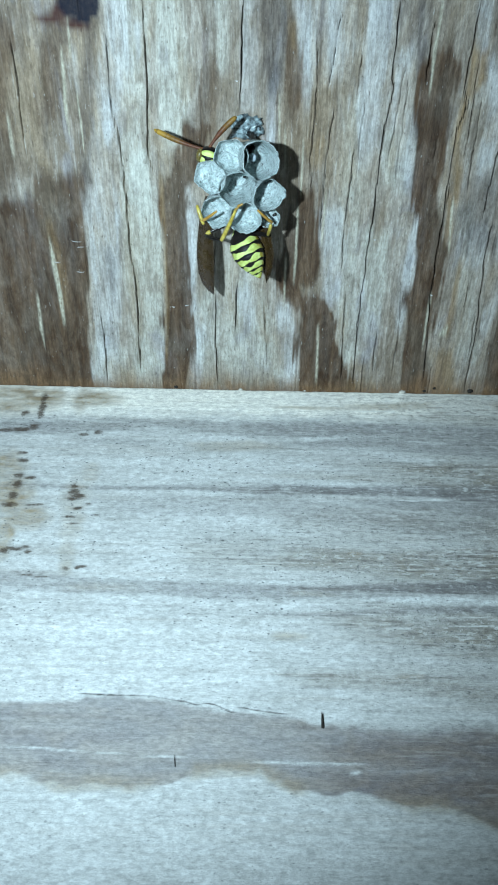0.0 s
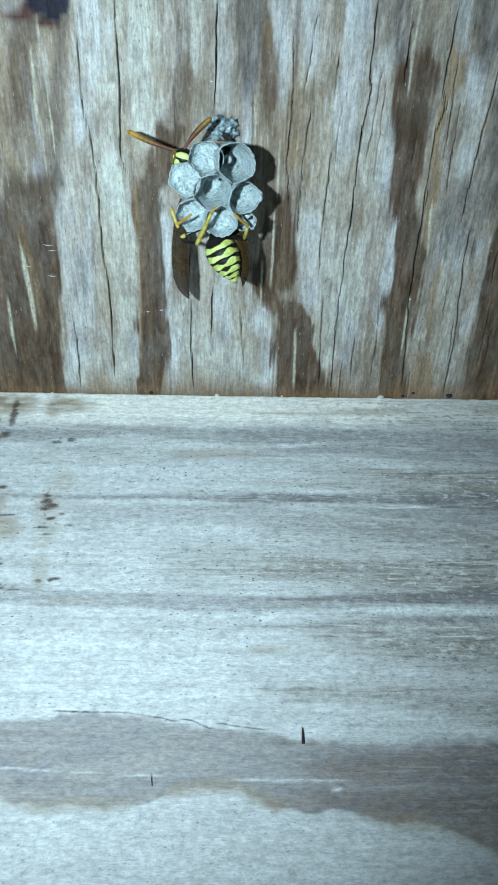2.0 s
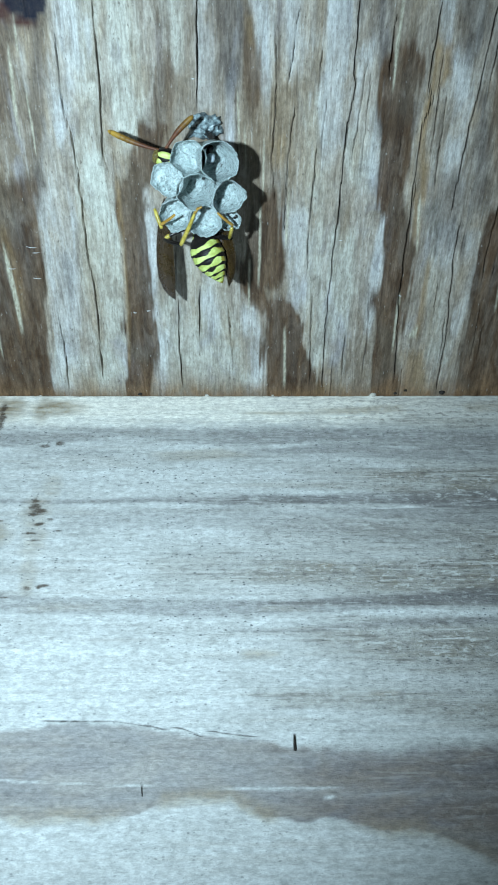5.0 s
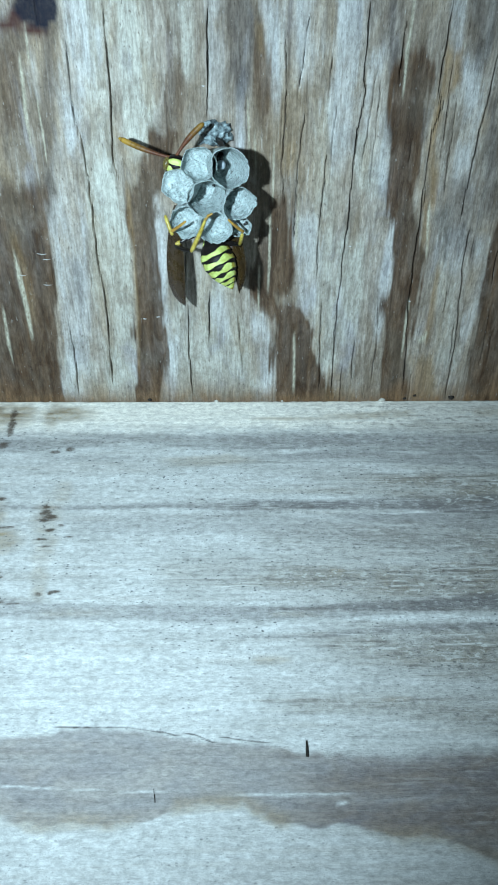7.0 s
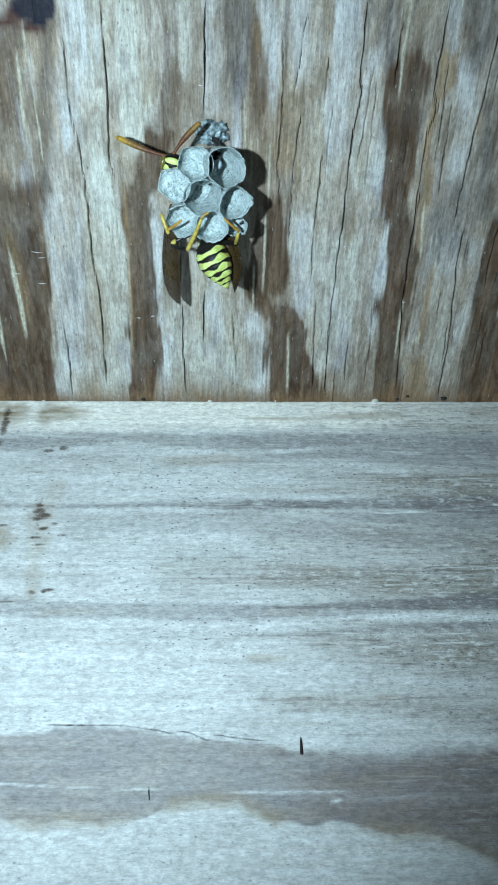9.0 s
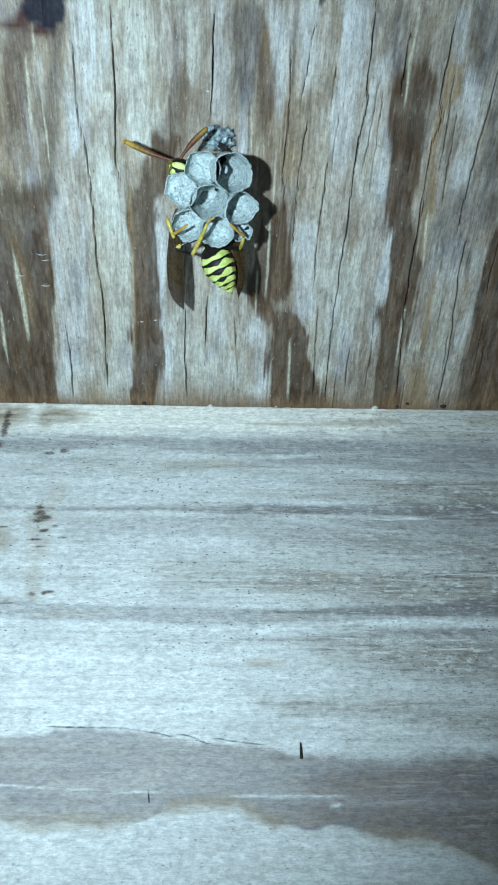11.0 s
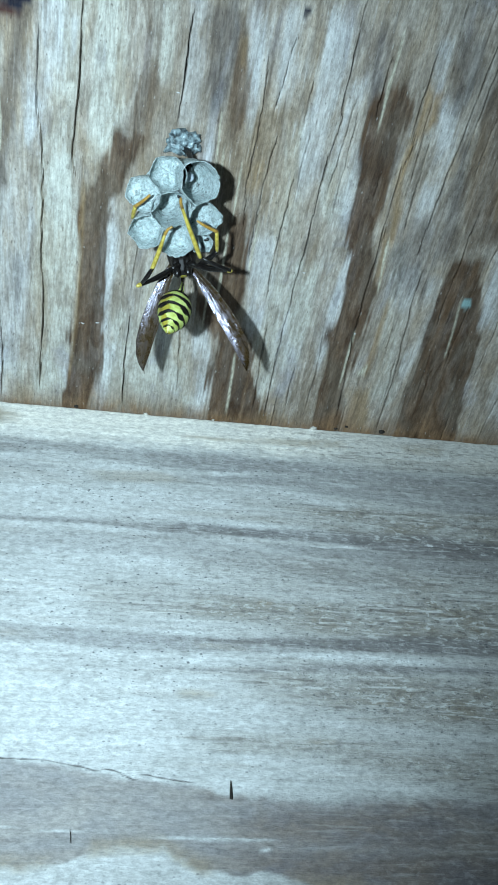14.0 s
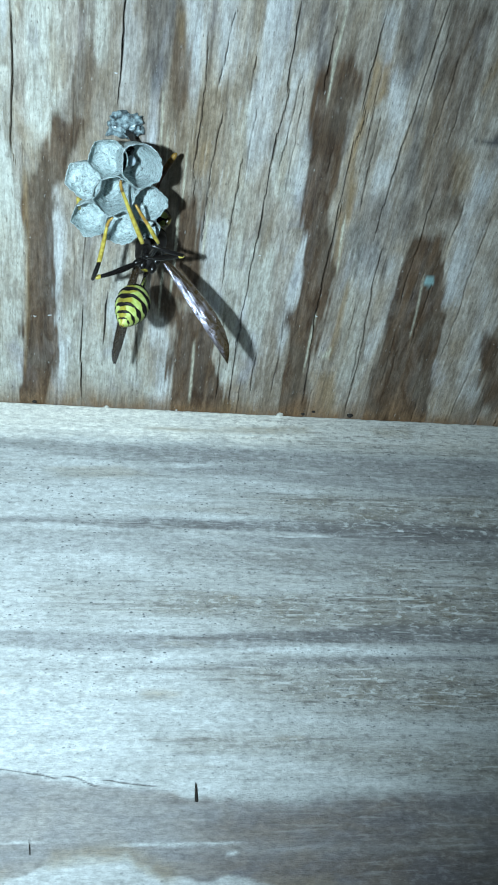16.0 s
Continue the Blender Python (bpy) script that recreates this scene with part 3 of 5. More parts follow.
OCHRE = [
    (0.85, [(2.9, -54.5, 1.91), (3.1, -51.6, 2.36), (2.7, -49.4, 1.06)]),
    (0.9, [(2.3, -48.4, 0.85), (2, -45.1, 1.08), (2.1, -42.6, 1.17), (2.9, -38.8, 1.19), (3.2, -34.3, 1.07)]),
    (0.8, [(2.5, -35.1, 0.91), (3.2, -28.6, 0.94)]),
    (0.85, [(5.7, -23.6, 0.57), (5.7, -19.2, 0.83), (5.5, -12.6, 1.02)]),
    (0.5, [(5.7, -7.8, 3.13), (6.2, -0.2, 3.24)]),
    (0.6, [(-37.4, -36, 0.6), (-37.4, -26.9, 0.63), (-37.4, -17.3, 0.66), (-38, -6.9, 0.43)]),
]
OCHRE_MORE = [
    (0.5, [(-53.7, -29.1, 1.08), (-53.2, -24.1, 1.19), (-53, -16.4, 1.07)]),
    (0.55, [(-16.6, -42.6, 1.89), (-16.6, -39.2, 1.33)]),
    (0.5, [(-20.3, -58, 0.93), (-20.1, -55, 0.81)]),
    (0.5, [(-8.2, -5.6, 1.75), (-7.7, -0.2, 2.69)]),
    (0.6, [(16.2, -44.4, 2.58), (17, -40.2, 2.21)]),
    (0.7, [(16.5, -56.9, 0.93), (16, -53.1, 0.61)]),
]
SLIVERS = [
    (0.8, [(-57.1, -45.1, 0.37), (-57.2, -40.8, 0.38)]),
    (1, [(-47.9, -57.5, 0.2), (-48, -54.6, 0.2)]),
    (1, [(-49.1, -53.6, 0.27), (-49.2, -50.1, 0.41), (-49.4, -46.5, 0.42), (-49.3, -43.6, 0.21)]),
    (1, [(-47.7, -47.6, 0.21), (-47.6, -44.3, 0.29), (-47.6, -41.6, 0.14)]),
    (1, [(-53.9, -26.4, 0.31), (-53.8, -22.2, 0.64), (-53.6, -17.9, 0.65), (-53.5, -13.1, 0.42)]),
    (1, [(-57, -16.9, 0.33), (-57.2, -11.2, 0.42), (-57.1, -8.6, 0.17)]),
    (1, [(-2.4, -60.9, 0.26), (-2.4, -57.7, 0.34), (-2.5, -55, 0.41), (-2.4, -50.6, 0.21)]),
    (1, [(-14.4, -12.7, 0.34), (-14, -2.3, 0.36)]),
    (1, [(-18.5, -32.6, 0.31), (-18.4, -25, 0.32), (-18.5, -21.7, 0.24)]),
]
SLIVERS_MORE = [
    (1, [(-19.8, -24.5, 0.32), (-19.8, -17.8, 0.25)]),
    (1, [(-18.2, -42, 0.22), (-18.2, -35.6, 0.23)]),
    (1, [(-21.6, -47.6, 0.21), (-21.4, -42.6, 0.22)]),
    (1, [(2.1, -17.7, 0.42), (2.1, -14.2, 0.34), (2.2, -10, 0.26)]),
    (1, [(3, -33.4, 0.31), (3.6, -26.8, 0.24)]),
    (1, [(-14.7, -34.3, 0.23), (-14.8, -27.7, 0.24)]),
    (1, [(-20.7, -43.5, 0.22), (-20.5, -39.6, 0.15)]),
    (1, [(4.9, -11.9, 1.03), (5.4, -13.1, 0.42)]),
    (0.8, [(15.8, -25.7, 0.32), (16.3, -21, 0.33), (16.5, -17, 0.25)]),
]
NAIL_SPOTS = [(-46.1, -62.6, 5.4, 4.9), (-46.5, -60, 5.1, 4.4), (-45.8, -59.3, 3.5, 3.7), (-50.1, -57.9, 4, 2.1), (-46.9, -57.5, 3.7, 2.1), (-48.8, -58.8, 2.9, 3.2), (18.4, -46.6, 3.6, 0.6), (19.6, -47, 2.8, 0.9), (-14, -61.9, 1.1, 1.1), (17.1, -25.6, 1.6, 1.5)]
# the same of the upright board, along its level grain
DULL_UPPER = [
    (0.5, [(-63.6, -10.2, 2.98), (-53.6, -9.9, 2.99), (-44.2, -10, 1.5)]),
    (0.4, [(-43.5, -8.6, 1.77), (-33.2, -9.2, 2.77), (-20.9, -9.6, 3.52)]),
    (0.6, [(-21.7, -9.6, 3.27), (-11, -9.6, 3.02), (-3.3, -9.4, 3.03), (6.1, -9.7, 3.28), (18.1, -10.2, 3.77), (39.4, -10.9, 4.25)]),
    (0.5, [(-16.3, -13, 1.7), (-3.6, -12.5, 2.94), (4.8, -12.9, 3.66), (17.4, -13.5, 4.13), (38.4, -14, 4.12)]),
    (0.3, [(-49.8, -13, 1.45), (-40.6, -13.1, 1.45)]),
]
DULL_UPPER_MORE = [
    (0.55, [(-61.2, -22.8, 0.87), (-48.5, -23.1, 0.76), (-40.6, -23, 0.87), (-31.1, -22.8, 1.53), (-21.1, -23.1, 2.18)]),
    (0.85, [(-21.9, -22.9, 1.97), (-11.9, -22.7, 1.54), (-4.7, -22.6, 1.87), (4.1, -22.9, 2.42), (15.4, -22.9, 3.3), (35.4, -23.3, 3.73)]),
    (0.5, [(-7.3, -25.1, 1.5), (3.7, -25.7, 3.2), (14.6, -26.3, 3.61), (34.2, -27, 3.8)]),
    (0.3, [(-41.8, -26.9, 3.14), (-21.5, -26, 3.81), (-6.1, -28.2, 4.14), (6.1, -29.9, 4.07)]),
]
DULL_LOWER = [
    (0.45, [(-57.7, -40.6, 2.86), (-49.1, -40.8, 2.67), (-42.6, -41.1, 2.31), (-35.4, -41.4, 2.48)]),
    (0.5, [(-36.9, -41.3, 2.48), (-28.3, -41.5, 2.66), (-21.5, -41.6, 2.66)]),
    (0.85, [(-16, -41, 0.71), (-7.4, -40.8, 1.7), (-0.1, -40.4, 2.34), (11.7, -40.1, 2.9), (30.1, -39.8, 3.1)]),
    (0.55, [(-22.5, -41.8, 1.94), (-13.2, -42.1, 1.41), (-6.1, -42.1, 1.06)]),
    (0.8, [(-21.8, -45.2, 0.25), (-13.4, -45.3, 0.34), (-10.6, -45.1, 0.6), (-7.6, -44.8, 0.34)]),
    (0.75, [(-6.7, -44.7, 0.68), (0.1, -44.2, 1.12), (10.9, -43.8, 0.87), (28.9, -43.4, 0.79)]),
    (0.35, [(-45.8, -44.2, 0.34), (-38.7, -44.3, 0.43), (-33.1, -44.3, 0.34)]),
    (0.4, [(2.6, -54.2, 0.61), (4.6, -54.2, 0.61)]),
]
WORN = [
    (0.5, [(-3.5, -18.8, 4.59), (4.6, -19.6, 6.83), (15.9, -20.2, 7.92), (36.4, -20.4, 9.07)]),
    (0.35, [(-15.5, -29.6, 7.12), (-1.6, -29.8, 7.13), (13.9, -29.9, 7.13), (33.2, -30, 8.16)]),
    (0.6, [(-20.2, -35.5, 4.76), (-12.8, -35.8, 5.7), (-2.5, -36.6, 6.03), (12.6, -35.8, 7.62), (31.3, -36, 7.63)]),
    (0.55, [(-8, -46.8, 5.84), (0.3, -47.3, 6.31), (10, -47.8, 6.61), (27.3, -48.4, 6.58)]),
    (0.4, [(-14.1, -54.7, 3.02), (-6.1, -54.4, 3.79), (1.7, -55.6, 4.48), (8.1, -56.8, 4.42), (24.3, -57.7, 4.38)]),
    (0.4, [(-3.5, -3.5, 5.35), (7.1, -3.6, 6.69), (19.5, -3.6, 7.5), (41.7, -3.7, 8.05)]),
    (0.3, [(-21.7, -34.5, 7.7), (-32.1, -35.4, 5.71)]),
]
BLEACHED = [
    (1, [(-7.6, -42.7, 0.44), (-6.1, -42.7, 0.7), (-0.4, -42.5, 1.05), (6.1, -42.7, 0.97), (11.1, -42.8, 0.7)]),
    (0.9, [(-44.2, -39.4, 0.27), (-33.4, -39.6, 0.36), (-21.7, -39.9, 0.36), (-19.6, -39.9, 0.27)]),
    (0.8, [(-22.6, -50.3, 0.96), (-17.9, -50.6, 1.27), (-16.9, -50.6, 0.95)]),
    (0.3, [(-44.4, -43.8, 1.89), (-35.3, -43.6, 2.07)]),
    (0.3, [(-52.3, -46.8, 4.97), (-41.7, -49.3, 4.82), (-27.4, -49.1, 4.85)]),
    (0.3, [(-45.9, -17.5, 4.62), (-31.2, -17.6, 3.47), (-21.4, -17.1, 2.79)]),
    (0.6, [(-4.7, -14.9, 1.07), (2.6, -16.5, 1.41)]),
    (0.8, [(-0.2, -11.9, 0.37), (4.9, -12.1, 0.49)]),
]
BLEACHED_MORE = [
    (0.3, [(-18.2, -20.6, 0.9), (-4.6, -21.3, 0.89)]),
    (0.3, [(-26.2, -29.6, 3.05), (-17, -30.3, 2.42), (-5.5, -30.3, 2.02)]),
    (0.2, [(-51.4, -52.4, 3.86), (-34.7, -53.3, 5.35), (-22, -54.2, 4.55)]),
    (0.9, [(-22.2, -65.9, 0.19), (-18.5, -66, 0.45), (-15.8, -66, 0.39), (-9.9, -66.1, 0.13)]),
    (0.7, [(-49.3, -64.6, 0.26), (-44.3, -65, 0.2), (-32.6, -65.5, 0.13)]),
    (0.6, [(-45.2, -67.6, 0.13), (-37.9, -67.7, 0.13)]),
    (1, [(-12.5, -67.1, 0.32), (-11.8, -67, 0.32)]),
]
TAN_FLECKS = [
    (0.7, [(-19, -4.2, 0.53), (-14.2, -4.3, 0.66), (-10.2, -4.2, 0.53)]),
    (0.6, [(-8.9, -3.9, 1.2), (-3.6, -3.8, 1.33), (3.6, -3.2, 1.88)]),
    (0.45, [(-31.4, -14.1, 1.92), (-24.7, -13.6, 2.17), (-21.4, -13.7, 1.45)]),
    (0.6, [(-20.6, -48.6, 0.98), (-18.5, -48.6, 1.06), (-17.1, -48.6, 0.57)]),
    (0.4, [(-18.2, -41.8, 0.71), (-13.2, -42.1, 0.62)]),
    (0.5, [(-6.1, -54.4, 0.68), (-3.3, -54.3, 0.46)]),
    (0.5, [(15.2, -2.7, 2.43), (19.7, -2.7, 2.7)]),
    (0.35, [(-47.5, -41.5, 1.06), (-39.7, -41.4, 0.89)]),
    (0.6, [(-10.5, -34.7, 0.48), (-9.4, -34.7, 0.48)]),
]
BAND_DARK = [
    (0.8, [(-14.5, -61.2, 0.97), (-5.7, -61.5, 1.52), (7, -61.8, 1.65)]),
    (0.6, [(-12.3, -64.6, 2.64), (-4.8, -64.7, 3.96), (6.5, -64.1, 4.67)]),
    (0.8, [(-15, -68.1, 1.89), (-9, -68.8, 2.49), (-3, -68.9, 3.12), (5.4, -69.3, 3.72), (11.4, -69.7, 4.32)]),
    (0.5, [(-53.2, -63.1, 2.01), (-45.8, -63.5, 1.6), (-39.6, -63.4, 1.07)]),
    (0.45, [(-47.1, -66.8, 1.15), (-42.3, -66.8, 1.02), (-39.2, -66.7, 0.51)]),
    (0.5, [(-53.8, -60.4, 0.97), (-46.8, -60.6, 0.83), (-39.9, -60.7, 0.35)]),
    (0.5, [(-20.4, -68.4, 1.88), (-15.1, -69.1, 1.61), (-11.4, -68.8, 0.75)]),
]
BAND_TOP = [(-54.2, -58.3), (-50.4, -58.2), (-46.5, -58.2), (-43.4, -57.5), (-35.7, -57.6), (-31.8, -58.3), (-30.5, -58.7), (-24.7, -59.1), (-22.1, -59.5), (-14.5, -60.5), (-10.7, -60.6), (-4.3, -60.6), (0.9, -60.2), (6.3, -59.8), (13.9, -59.6)]
BAND_FOOT = [(-52.2, -68.4), (-48.6, -68.6), (-44.9, -69.1), (-41.9, -69.3), (-36.6, -69.4), (-33.0, -68.8), (-30.1, -67.6), (-27.1, -67.3), (-22.8, -67.2), (-22.2, -67.7), (-19.9, -68.7), (-18.1, -69.6), (-14.5, -69.8), (-12.7, -69.4), (-9.8, -70.4), (-6.9, -71.2), (-2.1, -71.1), (-1.1, -71.8), (1.7, -72.9), (3.4, -73.8), (7.5, -75.6)]
WALL_CRACKS = [
    [(-44.1, -57.5), (-35.7, -57.6), (-31.8, -58.2), (-30.5, -58.7)],
    [(-28.9, -58.5), (-27.8, -58.7), (-26.3, -59.6)],
    [(-24.7, -59), (-22.1, -59.4), (-20.2, -59.7)],
    [(-3.8, -24.5), (4.1, -24.3), (13.9, -22.9), (20.4, -23.2)],
]
WALL_SPOTS = [
    (-57.6, -3.3, 1.2, 2.8), (-57.5, -5.2, 1.2, 3.3), (-57.6, -7.2, 1.2, 1.9), (-57.9, -10.1, 1.7, 1.4), (-59.7, -10.7, 4.3, 1),
    (-62.1, -10.9, 3.1, 0.9), (-59.8, -6.8, 1.4, 1.2), (-58.7, -16, 1.7, 0.7), (-58.4, -17.7, 1.8, 1.2), (-58.2, -20.9, 1.7, 1.2),
    (-58.2, -22.7, 1.6, 1.8), (-58.4, -24.8, 1.8, 1.8), (-58.7, -26.8, 2.1, 1.2), (-56.5, -21.3, 2.1, 0.8), (-55.2, -26.8, 2.7, 0.4),
    (-54.9, -34.6, 1.7, 0.6), (-56.4, -35, 3.4, 1), (-54.7, -35.6, 1.1, 0.9), (-57.8, -35.5, 1.4, 1.4), (-49.9, -22.8, 1, 1.2),
]
WALL_SPOTS_MORE = [
    (-49.8, -24, 1.6, 1.4), (-49.2, -24.9, 2.1, 1.2), (-49.9, -25.3, 2.1, 0.9), (-47.5, -26.4, 1.3, 0.6), (-48.7, -27.2, 1.4, 0.7),
    (-49.6, -28.8, 2.2, 0.5), (-46.1, -28.5, 1.7, 0.4), (-49, -30.2, 1.7, 0.4), (-47.9, -11.1, 1.4, 0.9), (-50.2, -11.7, 1.9, 0.8),
    (-48.8, -38.3, 1.1, 0.8), (-46.6, -37.8, 2, 0.6), (-47.1, -38, 0.9, 0.7), (-53.8, -39.6, 2.2, 0.3), (-52.1, -39.9, 3, 0.3),
]
WALL_TAN = [
    (-62.9, -3.4, 10.8, 5.6), (-59.3, -3.1, 6.3, 4.8), (-56.4, -3.3, 3.6, 4.2), (-51.6, -3.4, 2, 4.5), (-49.4, -2.9, 6.3, 3.1),
    (-60.7, -18.9, 4.7, 5.3), (-55.9, -29.1, 5.5, 3.7), (-58.1, -32.9, 2, 6.2), (-48, -20.1, 1.8, 3.6), (-49.1, -35.2, 1.7, 2.4),
    (-48.8, -37.7, 1.4, 2.6), (-49.5, -25, 2.7, 5.6), (-49.2, -30, 2.4, 5.3), (-58.8, -24.7, 4.9, 6.8), (-50.6, -15.6, 1, 9.5),
    (-47.7, -14.9, 1, 6.3), (-5.3, -3.7, 7.9, 1.6), (-15.9, -4.3, 6.1, 1.1), (0.9, -3.4, 1.8, 1.6), (16.1, -2.7, 4.5, 3.2),
    (-28.9, -13.5, 5, 1.4), (-19.7, -41.8, 6.4, 0.7), (19.6, -3.2, 8.3, 1.3),
]
SPLINTERS = [(-15.6, -59.7), (-15.5, -61.8), (-32.5, -65.4), (-32.2, -67.3)]


def build_ceiling():
    xs = np.concatenate([np.arange(-260, -76, 8), np.arange(-76, 44, 0.12), np.arange(44, 260, 8)])
    for line in CRACKS_WEST + CRACKS_EAST:
        side = [q[0] for q in line]
        xs = np.concatenate([xs, np.arange(min(side) - 0.35, max(side) + 0.35, 0.04)])
    xs = np.sort(xs)
    xs = xs[np.concatenate([[True], np.diff(xs) > 0.012])]
    ys = np.concatenate([np.arange(-230, -74, 6), np.arange(-74, 2, 0.7), np.arange(2, 12, 2)])

    rng = random.Random(5)
    hairlines = []
    for _ in range(70):
        x0, y0, run = rng.uniform(-66, 36), rng.uniform(-68, -4), rng.uniform(4, 15)
        lean = rng.uniform(-0.03, 0.03)
        hairlines.append([(x0, y0), (x0 + lean * run + rng.uniform(-0.2, 0.2), y0 + run / 2), (x0 + 2 * lean * run, y0 + run)])

    def place(x, y):
        z = (value_noise(x / 0.55, y / 14, 11) - 0.5) * 0.09 + (value_noise(x / 2.2, y / 30, 12) - 0.5) * 0.22
        z = z + groove(x, y, CRACKS_WEST, 1.8, 0.085, 21) + groove(x, y, CRACKS_EAST, 1.8, 0.085, 31) + groove(x, y, CRACKS_FINE, 1.0, 0.09, 41)
        z = z + groove(x, y, hairlines, 0.6, 0.07, 47)
        return np.stack([x, y, z], -1)

    def fields(x, y):
        brown = np.maximum.reduce([strokes(x, y, lots, 0.5, seed=51 + 10 * i, ragged=0.85) for i, lots in enumerate((BROWN_W + BROWN_W_MORE, BROWN_M, BROWN_E, BROWN_FAR))])
        pale = np.maximum.reduce([strokes(x, y, lots, 0.8, seed=91 + 10 * i, ragged=0.6) for i, lots in enumerate((PALE_W, PALE_M, PALE_E, PALE_FAR))])
        cream = np.maximum.reduce([strokes(x, y, lots, 1.1, seed=131 + 10 * i, ragged=0.6) for i, lots in enumerate((CREAM_W, CREAM_M, CREAM_E))])
        grey, tan = strokes(x, y, GREY + GREY_MORE, 0.9, seed=161, ragged=0.6), strokes(x, y, TAN + TAN_MORE, 1.6, seed=171, ragged=0.8)
        ochre, sliver = strokes(x, y, OCHRE + OCHRE_MORE, 0.6, seed=181), strokes(x, y, SLIVERS + SLIVERS_MORE, 0.18, 2.0, 191, 0.08)
        uneven = 0.72 + 0.56 * value_noise(x / 2.4, y / 6, 77)
        brown, pale = np.clip(1.3 * brown * (0.6 + 0.4 * uneven), 0, 1), np.clip(0.85 * pale * uneven, 0, 1)
        blur = (value_noise(x / 0.7, y / 1.0, 125) - 0.5) * 0.9 + (value_noise(x / 2.2, y / 2.2, 126) - 0.5) * 1.1

        def patches(spots, sharp):
            return np.maximum.reduce([np.clip((1.1 - np.hypot((x - q[0] + blur * 0.5) / (q[2] * 0.5), (y - q[1] + blur * 0.5) / (q[3] * 0.5))) * sharp, 0, 1) for q in spots])

        spot = np.maximum(patches(NAIL_SPOTS[:3] + NAIL_SPOTS[8:9], 4), 0.7 * patches(NAIL_SPOTS[6:8], 3))
        rust, mould = 0.95 * patches(NAIL_SPOTS[3:6], 1.6), 0.8 * patches(NAIL_SPOTS[9:], 3)
        fringe = np.clip(1 + (y + 0.6) / (1.5 + 7 * value_noise(x / 2.5, y / 9, 85) ** 2), 0, 1)
        return {"weather": (brown, pale, cream, np.clip(spot, 0, 1)), "spots": (rust, mould, fringe, ochre), "tone": (grey, tan, sliver)}

    ob = slab("ceiling", xs, ys, place, fields, (0, 0, 32), M_CEILING)
    tagged(ob, "weathered grey and brown soffit board with long splits", "ceiling", kind="structure")


